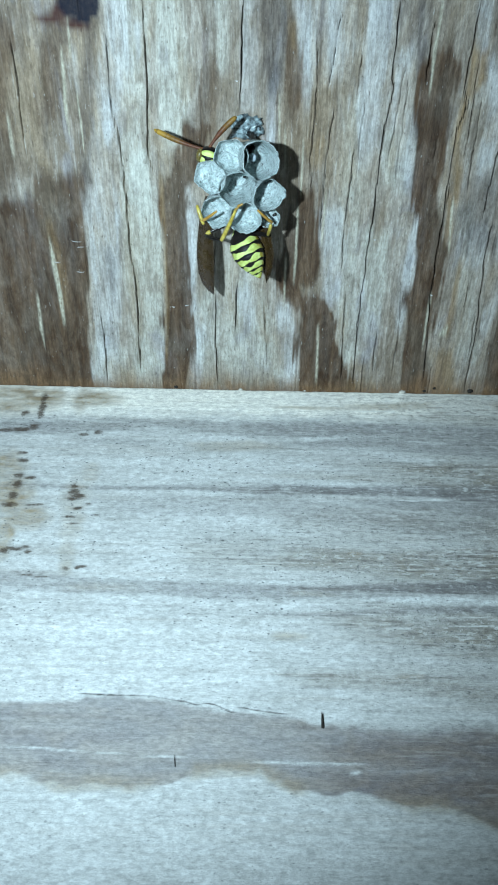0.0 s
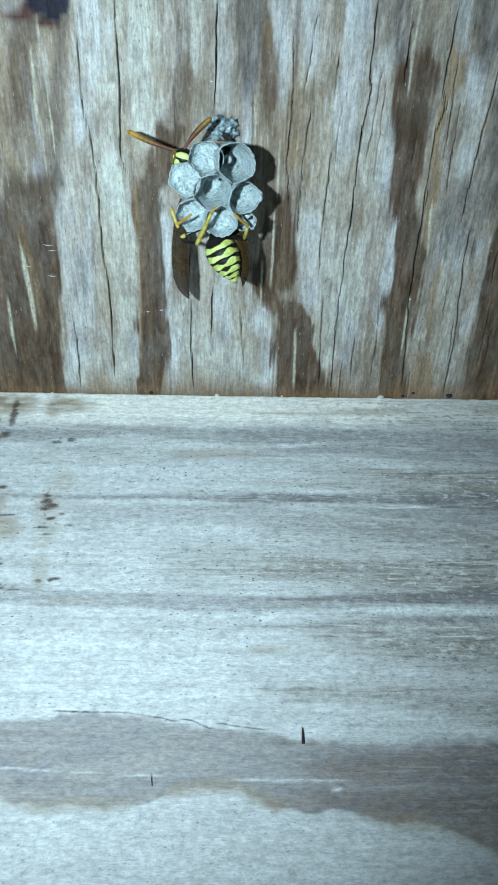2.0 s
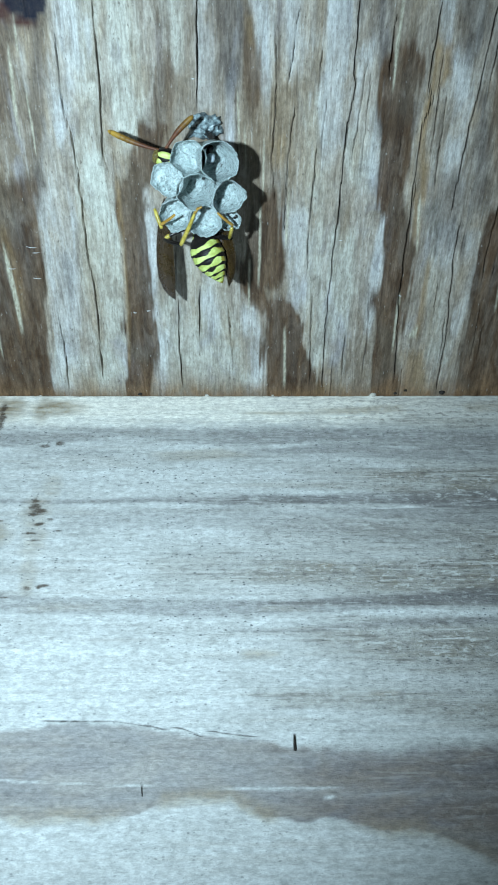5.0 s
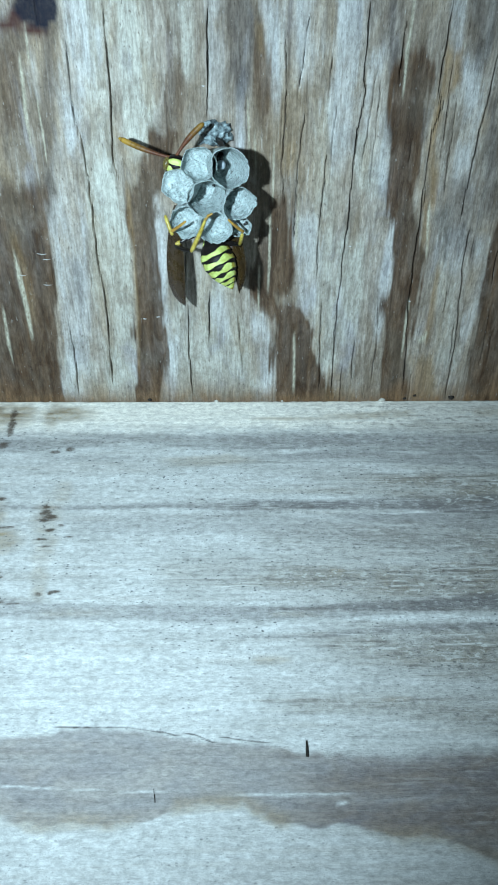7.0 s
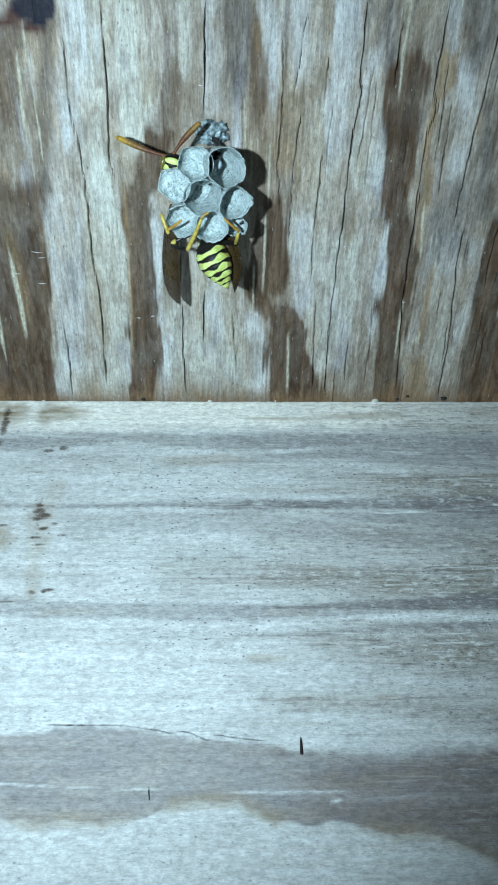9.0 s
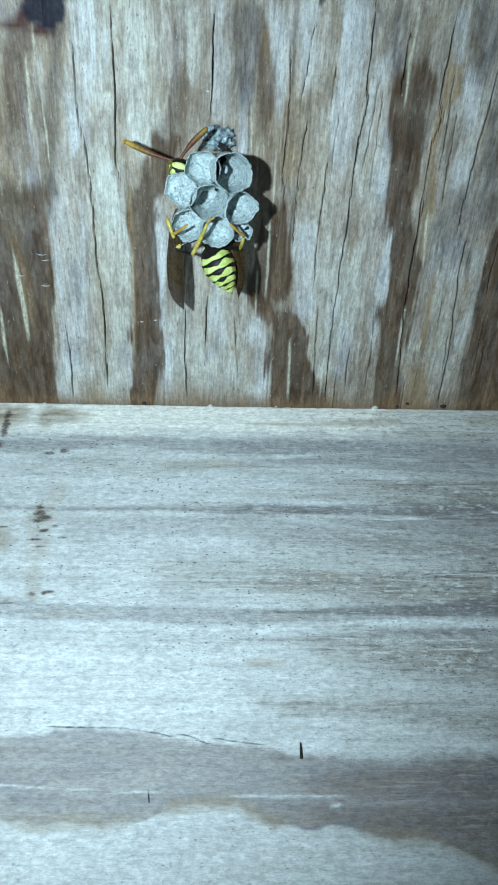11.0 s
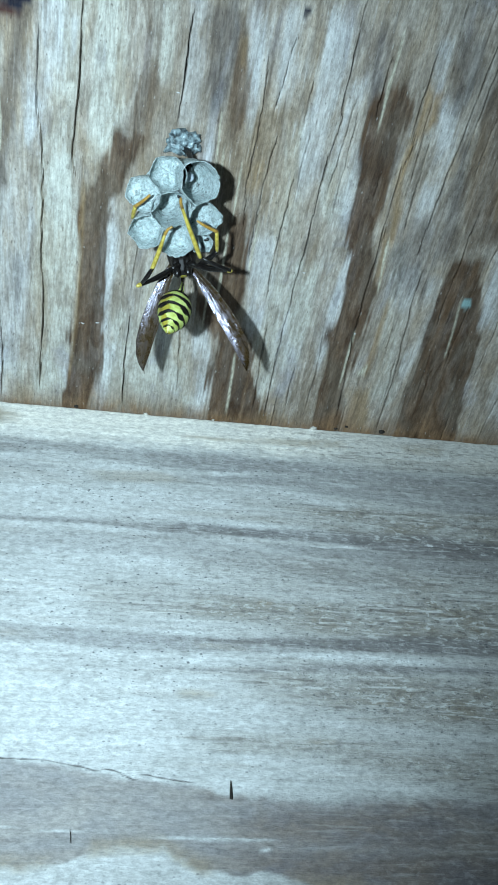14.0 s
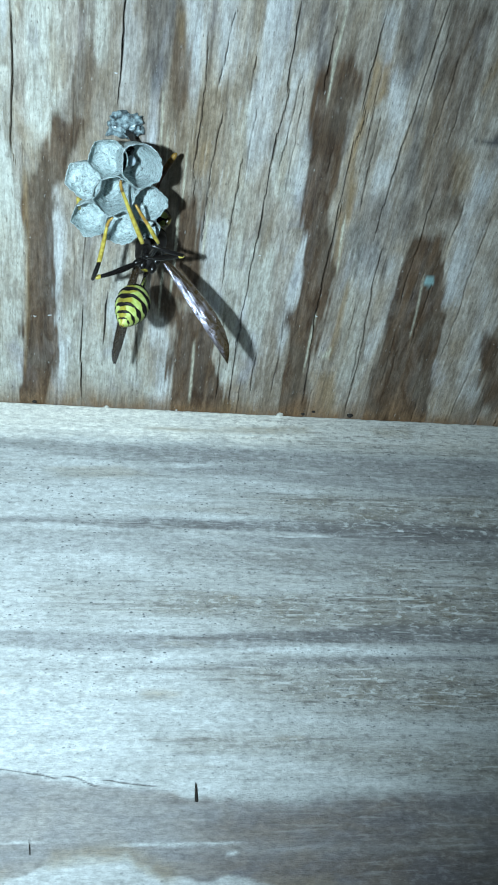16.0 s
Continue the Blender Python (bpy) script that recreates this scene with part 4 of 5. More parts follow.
def build_wall():
    xs = np.concatenate([np.arange(-260, -76, 8), np.arange(-76, 44, 0.3), np.arange(44, 260, 8)])
    zs = np.concatenate([np.arange(-140, -86, 4), np.arange(-86, -61.5, 0.26), np.arange(-61.5, -56.5, 0.07), np.arange(-56.5, -26, 0.26), np.arange(-26, -21.5, 0.1), np.arange(-21.5, -1, 0.26), np.arange(-1, 0.05, 0.12)])

    def place(x, z):
        y = (value_noise(x / 16, z / 0.6, 13) - 0.5) * 0.08 + (value_noise(x / 30, z / 2.6, 14) - 0.5) * 0.2
        chips = 0.12 + 0.3 * value_noise(x / 0.7, z * 0, 15) * value_noise(x / 5, z * 0, 16)
        round_off = np.clip((z + chips) / chips, 0, 1) ** 2 * chips * 1.3
        y = y + round_off + groove(z, x, [[(q[1], q[0]) for q in c] for c in WALL_CRACKS], 0.4, 0.14, 43)
        return np.stack([x, y, z - 0.03], -1)

    def fields(x, z):
        turn = lambda lots: [(f, [(q[1], q[0], q[2]) for q in line]) for f, line in lots]
        dull = np.maximum(strokes(z, x, turn(DULL_UPPER + DULL_UPPER_MORE), 0.5, 12, 131, 0.35), strokes(z, x, turn(DULL_LOWER), 0.4, 12, 141, 0.3))
        worn = np.clip(1.3 * strokes(z, x, turn(WORN), 2.2, 14, 151, 0.9) + 0.22 * smooth((x + 12) / 26) * smooth((-3 - z) / 4), 0, 1)
        pale = strokes(z, x, turn(BLEACHED + BLEACHED_MORE), 0.5, 8, 161, 0.25)
        rag = (value_noise(x / 1.2, z / 0.8, 88) - 0.5) * 0.7 + (value_noise(x / 5, z / 2, 89) - 0.5) * 0.6
        head = np.interp(x, [q[0] for q in BAND_TOP], [q[1] for q in BAND_TOP])
        toe = np.interp(x, [q[0] for q in BAND_FOOT], [q[1] for q in BAND_FOOT])
        band = smooth((head - z + rag) / (1.0 + 1.4 * np.clip((x + 20) / 20, 0, 1))) * smooth((z - toe + rag) / 0.45)
        band = band * (0.62 + 0.16 * smooth((x + 24) / 16) + 0.24 * strokes(z, x, turn(BAND_DARK), 0.9, 10, 171, 0.5))
        pale = np.maximum(pale, smooth((toe - z) / 2) * (0.05 + 0.3 * value_noise(x / 8, z / 2, 92)))
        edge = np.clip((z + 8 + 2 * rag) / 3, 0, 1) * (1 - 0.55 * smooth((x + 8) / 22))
        blur = (value_noise(x / 1.1, z / 0.5, 93) - 0.5) * 0.7 + (value_noise(x / 3, z / 2, 94) - 0.5) * 0.5

        def blobs(spots, reach):
            return np.maximum.reduce([np.clip(reach - np.hypot((x - q[0] + blur * 0.7) / (q[2] * 0.5), (z - q[1] + blur * 0.35) / (q[3] * 0.5)), 0, 1) for q in spots])

        # shade inside the cracks painted as thin dark lines, as their grooves are shallow
        crack_dark = strokes(z, x, [(0.95, [(q[1], q[0], 0.16) for q in c]) for c in WALL_CRACKS[:3]], 0.08, 1.5, 133, 0.02)
        spot, tan = blobs(WALL_SPOTS + WALL_SPOTS_MORE, 1.5), np.clip(np.maximum(blobs(WALL_TAN[:8] + WALL_TAN[13:14], 1.7), 0.45 * blobs(WALL_TAN[8:13], 1.9)), 0, 0.95) * (0.45 + 0.75 * value_noise(x / 1.5, z / 0.5, 96))
        rim = smooth((z - toe + 0.8 + rag) / 0.8) * smooth((toe + 2.2 - z) / 1.6) * smooth((value_noise(x / 4, z * 0, 95) - 0.35) / 0.3)
        tan = np.maximum.reduce([tan, 0.55 * rim, strokes(z, x, turn(TAN_FLECKS), 0.5, 4, 181, 0.3)])
        return {"weather": (dull, pale, tan, spot), "spots": (np.clip(band, 0, 1), worn, edge, crack_dark)}

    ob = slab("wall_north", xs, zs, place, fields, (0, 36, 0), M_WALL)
    tagged(ob, "pale weathered upright board with horizontal grain and stains", "wall", kind="structure")


build_ceiling()
build_wall()


# ---- dark splinters that stand off the upright board ----
def splinter(foot, tip, thick):
    rings = []
    for i, (f, r) in enumerate(((0, 0.8), (0.15, 1.0), (0.55, 0.7), (0.85, 0.35), (1, 0.08))):
        c = Vector((foot[0], 0.1, foot[1])).lerp(Vector((tip[0], -0.45, tip[1])), f)
        rings.append([(c.x + thick * r * math.cos(a), c.y + thick * 0.6 * r * math.sin(a), c.z + 0.1 * math.sin(3 * a + i)) for a in (2 * math.pi * j / 7 for j in range(7))])
    ob = new("wood_splinter", mesh_of("wood_splinter", *loft(rings), M_SPLINTER))
    return tagged(ob, "short dark wood splinter sticking out of pale board", "splinter", "splinters of the board")


splinter(SPLINTERS[1], SPLINTERS[0], 0.22)
splinter(SPLINTERS[3], SPLINTERS[2], 0.06)


# ---- torn fibre and dirt along the joint of the boards ----
CHIPS = [-52.4, -26.2, -15.8, 0.0]
SPECKS = [(11.0, -0.6), (3.6, -0.4), (-36.7, -0.3), (5.2, -1.0)]
LINT = [(-27.1, -50.7, 0.4), (-36.5, -15.9, 0.5), (-34.5, -16.2, 0.55), (2.2, -18.9, 0.4), (28.9, -11.0, 0.5), (-7.2, -28.1, 0.4), (-50.1, -26.9, 1.4), (-49.6, -26.0, 1.0), (-53.3, -23.4, 1.0), (-50.0, -21.8, 1.2)]


def crumb(name, place, size, material, label, seed):
    rng = random.Random(seed)
    verts, faces = ball(size, size * 0.7, size * 0.6, 10)
    verts = [tuple(c * rng.uniform(0.7, 1.3) for c in v) for v in verts]
    ob = new(name, mesh_of(name, verts, faces, material))
    ob.location = Vector(place) * MM
    return tagged(ob, label, "debris", name.replace("_", " ") + "s along the joint")


M_LINT = plain("white_lint", (0.42, 0.43, 0.43), (0.6, 0.62, 0.62), 1500, 0.7, 0.3)
for n, (x, y, size) in enumerate(LINT):
    bend, thick = 0.16 * math.sin(n * 2.4), 0.075 if size < 0.8 else 0.045
    thread = tube([(-0.5 * size, -0.5 * bend, 0.02), (-0.15 * size, 0.1 * bend, -0.10), (0.2 * size, 0.3 * bend, -0.10), (0.5 * size, 0.1 * bend, 0.0)], [0.5 * thick, thick, 0.8 * thick, 0.4 * thick], 8)
    lint = new("lint", mesh_of("lint", *thread, M_LINT))
    lint.location = (x * MM, y * MM, 0)
    tagged(lint, "tiny white lint thread stuck on the soffit board", "lint", "lint on the board")
M_CHIP = plain("pale_torn_fibre", (0.36, 0.34, 0.29), (0.55, 0.53, 0.47), 1500, 0.8, 0.6)
for n, x in enumerate(CHIPS):
    crumb("wood_chip", (x, 0.0, -0.15), (0.2, 0.35, 0.2, 0.6)[n], M_CHIP, "tiny pale torn wood chip in the joint of boards", n)
for n, (x, y) in enumerate(SPECKS):
    crumb("dirt_speck", (x, min(y, -0.3), -0.1), (0.5, 0.3, 0.35, 0.28)[n], M_SPLINTER, "tiny black dirt speck at the joint of boards", n + 9)

# ---- the paper nest ----
CELLS = [(-23.9, -44.9, -10.2), (-27.6, -45, -9.3), (-30.2, -42.1, -9.4), (-26.8, -41, -10.2), (-22.8, -39.8, -9.6), (-29.5, -37.3, -9.6), (-25.7, -36.7, -10), (-22.6, -36.1, -8.8)]
EGGS = [(-25.0, -43.7, -6.9), (-26.4, -42.6, -5.9)]

PAD = [(-25.9, -44.7, 0.0), (-24.4, -44.8, -3.5)]


def build_nest():
    nest = new("wasp_nest")
    nest.location = (PAD[0][0] * MM, PAD[0][1] * MM, 0)
    tagged(nest, "small grey paper wasp nest of open cells hanging overhead", "wasp nest")
    here = Vector((PAD[0][0], PAD[0][1], 0))
    # the ragged glossy pad on the board and the stalk
    rings = []
    for f, r, h in ((0, 1.0, 0.2), (0.12, 1.08, -0.12), (0.25, 1.0, -0.35), (0.38, 0.88, -0.6), (0.5, 0.78, -0.85), (0.62, 0.64, -1.05), (0.74, 0.5, -1.3), (0.85, 0.34, -1.45), (0.94, 0.18, -1.55), (1, 0.03, -1.6)):
        ring = []
        for a in (2 * math.pi * j / 72 for j in range(72)):
            at = Vector((1.9 * math.cos(a) * r, 1.9 * math.sin(a) * r, 1.6 * h))
            lump = 1 + 0.45 * noise.noise(at * 1.1 + Vector((3, 1, 7))) + 0.14 * noise.noise(at * 2.4) + 0.04 * noise.noise(at * 6.5)
            ring.append((r * 2.0 * lump * math.cos(a) + 0.15, r * 1.65 * lump * math.sin(a), h + (0.65 * noise.noise(at * 1.9 + Vector((9, 2, 4))) + 0.14 * noise.noise(at * 5.1)) * min(1, 6 * f)))
        rings.append(ring)
    part("pad", mesh_of("pad", *loft(rings), M_PAD), nest, "crumpled glossy blue-grey pad")
    stalk = [(0.4, 0.3, -0.9), (0.9, 0.5, -2.0), (1.1, 0.7, -3.0), (0.9, 1.0, -4.0), (0.6, 1.5, -4.9)]
    part("stalk", mesh_of("stalk", *tube(stalk, [0.6, 0.36, 0.32, 0.36, 0.5], 12), M_PETIOLE), nest, "dark shiny stalk")
    centre = Vector(CELLS[3])
    mass = ball(3.5, 3.9, 0.7, 36)
    lumps = [(v[0] * (1 + 0.10 * math.sin(v[1] * 1.3)), v[1], v[2] + 0.25 * math.sin(v[0] * 2.1 + v[1])) for v in mass[0]]
    base = part("comb_back", mesh_of("comb_back", lumps, mass[1], M_PAPER), nest, "lumpy grey paper back")
    base.location = (centre + Vector((-0.4, 2.0, 7.2)) - here) * MM
    for i, c in enumerate(CELLS):
        small = i == 7
        rim, depth = (2.42, 2.12, 2.1, 2.3, 2.14, 2.14, 2.2, 1.38)[i], (7.2, 4.6, 4.6, 5.8, 5.2, 4.6, 4.8, 3.2)[i]
        off = Vector(c) - centre
        axis = (Vector(((0.16, -0.02, -0.05, 0.12, 0.16, 0.0, 0.0, 0.05)[i], -0.26, -1)) + Vector((off.x, off.y, 0)) * 0.035).normalized()
        if i in (2, 4, 5, 6):
            axis = (axis + Vector((off.x, off.y, 0)).normalized() * 0.10).normalized()
        floor = (7.0, 2.4, 0.9, 5.6, 3.6, 2.6, 2.4, 1.6)[i]
        me = cell_mesh(rim, depth, floor, i)
        ob = part("cell", me, nest)
        m = between((0, 0, 0), axis, (0.26, 0.97, 0))
        ob.matrix_local = Matrix.Translation((Vector(c) - here) * MM) @ m
    # solid black lumps stand for the dark inside torn gaps of the paper
    for ends, thick in ((((-26.1, -40.8, -6.4), (-25.75, -40.7, -6.5)), 0.2), (((-22.1, -35.9, -7.6), (-21.8, -36.3, -7.9)), 0.22), (((-23.3, -35.0, -8.5), (-23.0, -34.9, -8.6)), 0.17)):
        pts = [Vector(q) - here for q in ends]
        part("torn_gap", mesh_of("torn_gap", *tube(pts, [thick * (0.7, 1, 0.6)[j % 3] for j in range(len(pts))], 9), M_PETIOLE), nest, "small black torn gap")
    for i, e in enumerate(EGGS):
        rings = []
        for j in range(9):
            a = math.pi * j / 8
            r, h = (0.55 if i == 0 else 0.7) * math.sin(a) + 0.01, (0.65 if i == 0 else 0.7) * math.cos(a)
            rings.append([(r * math.cos(b), r * math.sin(b), h) for b in (2 * math.pi * s / 14 for s in range(14))])
        egg = part("egg", mesh_of("egg", *loft(rings), M_EGG), nest, "milky white egg")
        egg.location = (Vector(e) - here) * MM


def cell_mesh(rim, depth, floor, seed):
    """A thin six-sided paper cup whose mouth is at the origin and opens along +y."""
    segs, rings = 84, []
    rng = random.Random(seed)
    ph = [rng.uniform(0, 6.28) for _ in range(6)]

    def ring(y, r, wave, fuzz=0.0):
        out = []
        for j in range(segs):
            a = 2 * math.pi * j / segs
            six = 1 / max(math.cos((a % (math.pi / 3)) - math.pi / 6), 0.1) * 0.93
            crease = 0.010 * math.sin(17 * a + ph[2] + 3.1 * y) + 0.008 * math.sin(29 * a + ph[1] - 4.3 * y)
            rr = r * (0.4 * six + 0.6) * (1 + 0.045 * math.sin(2 * a + ph[0]) + 0.025 * math.sin(5 * a + ph[1] + y) + crease)
            yy = y + wave * (0.30 * math.sin(2 * a + ph[3]) + 0.16 * math.sin(5 * a + ph[4]) + 0.07 * math.sin(13 * a + ph[5])) + fuzz * rng.uniform(-1, 1)
            out.append((rr * math.cos(a), yy, rr * math.sin(a)))
        return out

    for f in (1, 0.9, 0.78, 0.65, 0.52, 0.4, 0.28, 0.18, 0.09, 0.03):
        rings.append(ring(-depth * f, rim * (0.72 + 0.28 * (1 - f) ** 0.6) * (1 if f < 1 else 0.6), 0.4 + 0.6 * (1 - f)))
    rings.append(ring(0.04, rim * 0.992, 1, 0.07))
    rings.append(ring(0.03, rim * 0.962, 1, 0.05))
    for f in (0.06, 0.15, 0.27, 0.4, 0.52, 0.64, 0.76, 0.86, 0.93, 0.97):
        rings.append(ring(-floor * f, rim * 0.955 * (1 - 0.10 * f) * (1 - f ** 5) ** 0.5, 1.0 - 0.6 * f, 0.03))
    rings.append(ring(-floor, rim * 0.16, 0.4))
    rings.append(ring(-floor * 1.01, rim * 0.04, 0.2))
    return mesh_of("cell", *loft(rings), M_PAPER)


build_nest()

# ---- the wasp; its joints in millimetres in each of its stances ----
STATE_REST = {
    'thorax': ((-29.6, -40, -3.3), (-27.4, -34.1, -4.9)),
    'gaster': ((-27.2, -34.4, -7.2), (-23.3, -27.9, -11.4)),
    'left_wing': ((-31.4, -36.6, -4.2), (-31.1, -21.5, -6.3)),
    'right_wing': ((-25.4, -40.1, -4.2), (-22.3, -28.9, -9)),
    'left_antenna': ((-31.0, -44.4, -6.4), (-37.5, -46.2, -4.8)),
    'right_antenna': ((-30.5, -44.5, -6.4), (-26.8, -48.6, -5.2)),
    'left_femur': ((-25.9, -35.4, -6.0), (-30.8, -33.3, -8.0)),
    'left_tibia': ((-31.0, -33.2, -8.4), (-28.8, -33.8, -10.5)),
    'left_tarsus': ((-28.8, -33.8, -10.5), (-26.4, -39.9, -11)),
    'right_femur': ((-27, -34.6, -5), (-23.4, -34.2, -5)),
    'right_tibia': ((-23.4, -34.2, -5), (-23, -37.6, -4.5)),
    'right_tarsus': ((-23, -37.4, -4.2), (-26.9, -42.5, -4.2)),
    'fore_tibia': ((-32, -37.9, -9), (-31.3, -36.3, -10)),
    'fore_tarsus': ((-31.3, -36.3, -10), (-29.4, -38.3, -11)),
    'mid_femur': ((-26.6, -34.2, -8), (-22.7, -33.2, -8)),
    'mid_tibia': ((-22.7, -33.2, -8), (-22.3, -36.4, -10.2)),
    'mid_tarsus': ((-22.3, -36.4, -10.2), (-24.2, -38.6, -11)),
}
STATE_HANG = {
    'thorax': ((-25, -34.1, -3.4), (-24.2, -31.2, -8.6)),
    'gaster': ((-24.4, -30.3, -10.3), (-25.9, -28.9, -18)),
    'left_wing': ((-26.1, -32.4, -7.5), (-28.9, -20.2, -13.5)),
    'right_wing': ((-22.5, -32, -7.5), (-14.7, -23.3, -14.5)),
    'left_antenna': ((-26, -34.6, -3.5), (-31.1, -39, -4)),
    'right_antenna': ((-25.1, -35, -3.5), (-20.3, -41.3, -3.5)),
    'left_femur': ((-25.3, -32.6, -9), (-29.4, -31.5, -12)),
    'left_tibia': ((-29.4, -31.5, -12), (-28.4, -33.7, -12)),
    'left_tarsus': ((-28.4, -33.5, -12), (-26.9, -40, -11.2)),
    'right_femur': ((-23.5, -33.2, -9), (-18.9, -34.8, -12)),
    'right_tibia': ((-18.9, -34.8, -12), (-22.8, -36.2, -12)),
    'right_tarsus': ((-22.8, -36.2, -12), (-26.4, -43.7, -11.5)),
    'fore_tibia': ((-31.2, -38.7, -9), (-31, -40.8, -10)),
    'fore_tarsus': ((-31, -40.8, -10), (-29.6, -42.9, -11)),
    'mid_femur': ((-22.6, -32.7, -8.7), (-20.7, -36, -10)),
    'mid_tibia': ((-20.7, -36.1, -10), (-21.2, -39.1, -10.6)),
    'mid_tarsus': ((-21.2, -39.1, -10.6), (-23.2, -40.2, -11)),
}
STATE_TURNED = {
    'thorax': ((-21.4, -33.3, -3.4), (-22.6, -30.4, -8.6)),
    'gaster': ((-22.8, -29.4, -10.3), (-25.3, -28.5, -18)),
    'left_wing': ((-23.6, -30.8, -7.5), (-26.1, -17.2, -11)),
    'right_wing': ((-19.6, -31.6, -7.8), (-11.0, -22.4, -15)),
    'left_antenna': ((-24.5, -33.6, -3.5), (-30.2, -36.9, -4)),
    'right_antenna': ((-22.6, -37.9, -3.8), (-20.2, -41.2, -3.6)),
    'left_femur': ((-23.4, -31.7, -9), (-28.8, -30.8, -12)),
    'left_tibia': ((-28.8, -30.8, -12), (-28.2, -33, -12)),
    'left_tarsus': ((-28.2, -32.8, -12), (-27.1, -39.8, -11.2)),
    'right_femur': ((-22.8, -32.5, -9), (-18.5, -34.9, -12)),
    'right_tibia': ((-18.5, -35, -12), (-23.3, -36.3, -12)),
    'right_tarsus': ((-23.3, -36.3, -12), (-26.6, -44.1, -11.5)),
    'fore_tibia': ((-30.7, -36.9, -7), (-30.8, -39, -8)),
    'fore_tarsus': ((-30.8, -39, -8), (-29.1, -38.5, -6)),
    'mid_femur': ((-22.2, -32.3, -8.9), (-21.4, -35.6, -11)),
    'mid_tibia': ((-21.4, -35.8, -11), (-22.7, -38.2, -11.4)),
    'mid_tarsus': ((-22.7, -38.2, -11.4), (-24.1, -40.3, -11.2)),
}
STATE_CURL = {
    'thorax': ((-28.5, -38.9, -4.6), (-26.3, -32.7, -6.5)),
    'gaster': ((-24.2, -33.1, -5.2), (-27.3, -31.7, -12.5)),
    'left_wing': ((-27.1, -35.7, -4.5), (-28.3, -27.2, -1.5)),
    'right_wing': ((-22.9, -40.1, -4), (-14.9, -29.3, -2.2)),
    'left_antenna': ((-29.3, -44.0, -4.6), (-27.6, -37.6, -4.2)),
    'left_femur': ((-25.6, -36.0, -5.5), (-29.4, -32.6, -9)),
    'left_tibia': ((-29.4, -32.6, -9), (-27.6, -33.6, -10.8)),
}
STATE_SWING = {
    'thorax': ((-27.3, -33.7, -4.4), (-26.3, -31.6, -8)),
    'gaster': ((-25.7, -31.7, -8.5), (-30, -29.3, -14.5)),
    'left_wing': ((-27.5, -32.9, -6.5), (-29.5, -23.5, -4)),
    'right_wing': ((-24.9, -32.5, -6.5), (-18.7, -29.2, -11)),
}
STATE_SPREAD = {
    'left_wing': ((-26.1, -32.4, -7.5), (-32.0, -20.4, -14)),
    'right_wing': ((-22.5, -32, -7.5), (-15.6, -24.2, -14.5)),
}
HEAD_REST = ((-30.5, -43.5, -6.6), (-30.9, -44.4, -9.8))
HEAD_DRAWN = ((-29.5, -43.6, -5.0), (-29.8, -44.4, -8.2))
HEAD_CROWN = (0.25, -0.74, 0.68)
FEEL = {'left_antenna': ((-31.8, -44.4, -6), (-38.1, -44.4, -4.8)), 'right_antenna': ((-30.9, -44.4, -6.4), (-28.0, -48.8, -5.2))}
TUCK = {'right_antenna': ((-21.7, -38.5, -3.8), (-20, -42.8, -3.6))}



def banded(length, profile, bands, flat=0.9, segs=72, steps=150, curve=0.0):
    """A ringed body along +y, black with yellow bands (start, end, notch) as shares of its length."""
    rings, slots, n = [], [], len(profile)
    for i in range(steps + 1):
        f = i / steps
        r = 1.02 * np.interp(f, [q[0] for q in profile], [q[1] for q in profile])
        for s, e, notch in bands:
            if s <= f < e + 0.02:
                r *= 1 + 0.05 * (f - s) / (e - s)
        rings.append([(r * math.cos(a), f * length, flat * r * math.sin(a) + curve * f * f) for a in (2 * math.pi * j / segs for j in range(segs))])
    verts, faces = loft(rings)
    for i in range(steps):
        f = (i + 0.5) / steps
        for j in range(segs):
            a = 2 * math.pi * (j + 0.5) / segs
            back = a - math.pi / 2
            lobe = 0.5 + 0.5 * math.cos(4 * back) + 0.16 * math.cos(7 * back + 9 * f)
            lit = any(s + notch * lobe <= f <= e + notch * 0.15 * math.cos(6 * back + 3) for s, e, notch in bands)
            edge = abs(math.cos(a)) + 0.06 * math.sin(31 * f)
            slots.append((2 if edge > 0.90 or f > 0.965 else 1) if lit else 0)
    slots += [0, 2]
    return verts, faces, slots


def body(name, made, parent, label=""):
    verts, faces, slots = made
    me = mesh_of(name, verts, faces, M_MATT, slots=(M_YELLOW, M_OLIVE))
    me.polygons.foreach_set("material_index", slots)
    return part(name, me, parent, label)


def moved(made, x, y, z):
    verts, faces = made
    return [(v[0] + x, v[1] + y, v[2] + z) for v in verts], faces


def joined(*lots):
    verts, faces = [], []
    for v, f in lots:
        faces += [tuple(i + len(verts) for i in face) for face in f]
        verts += v
    return verts, faces


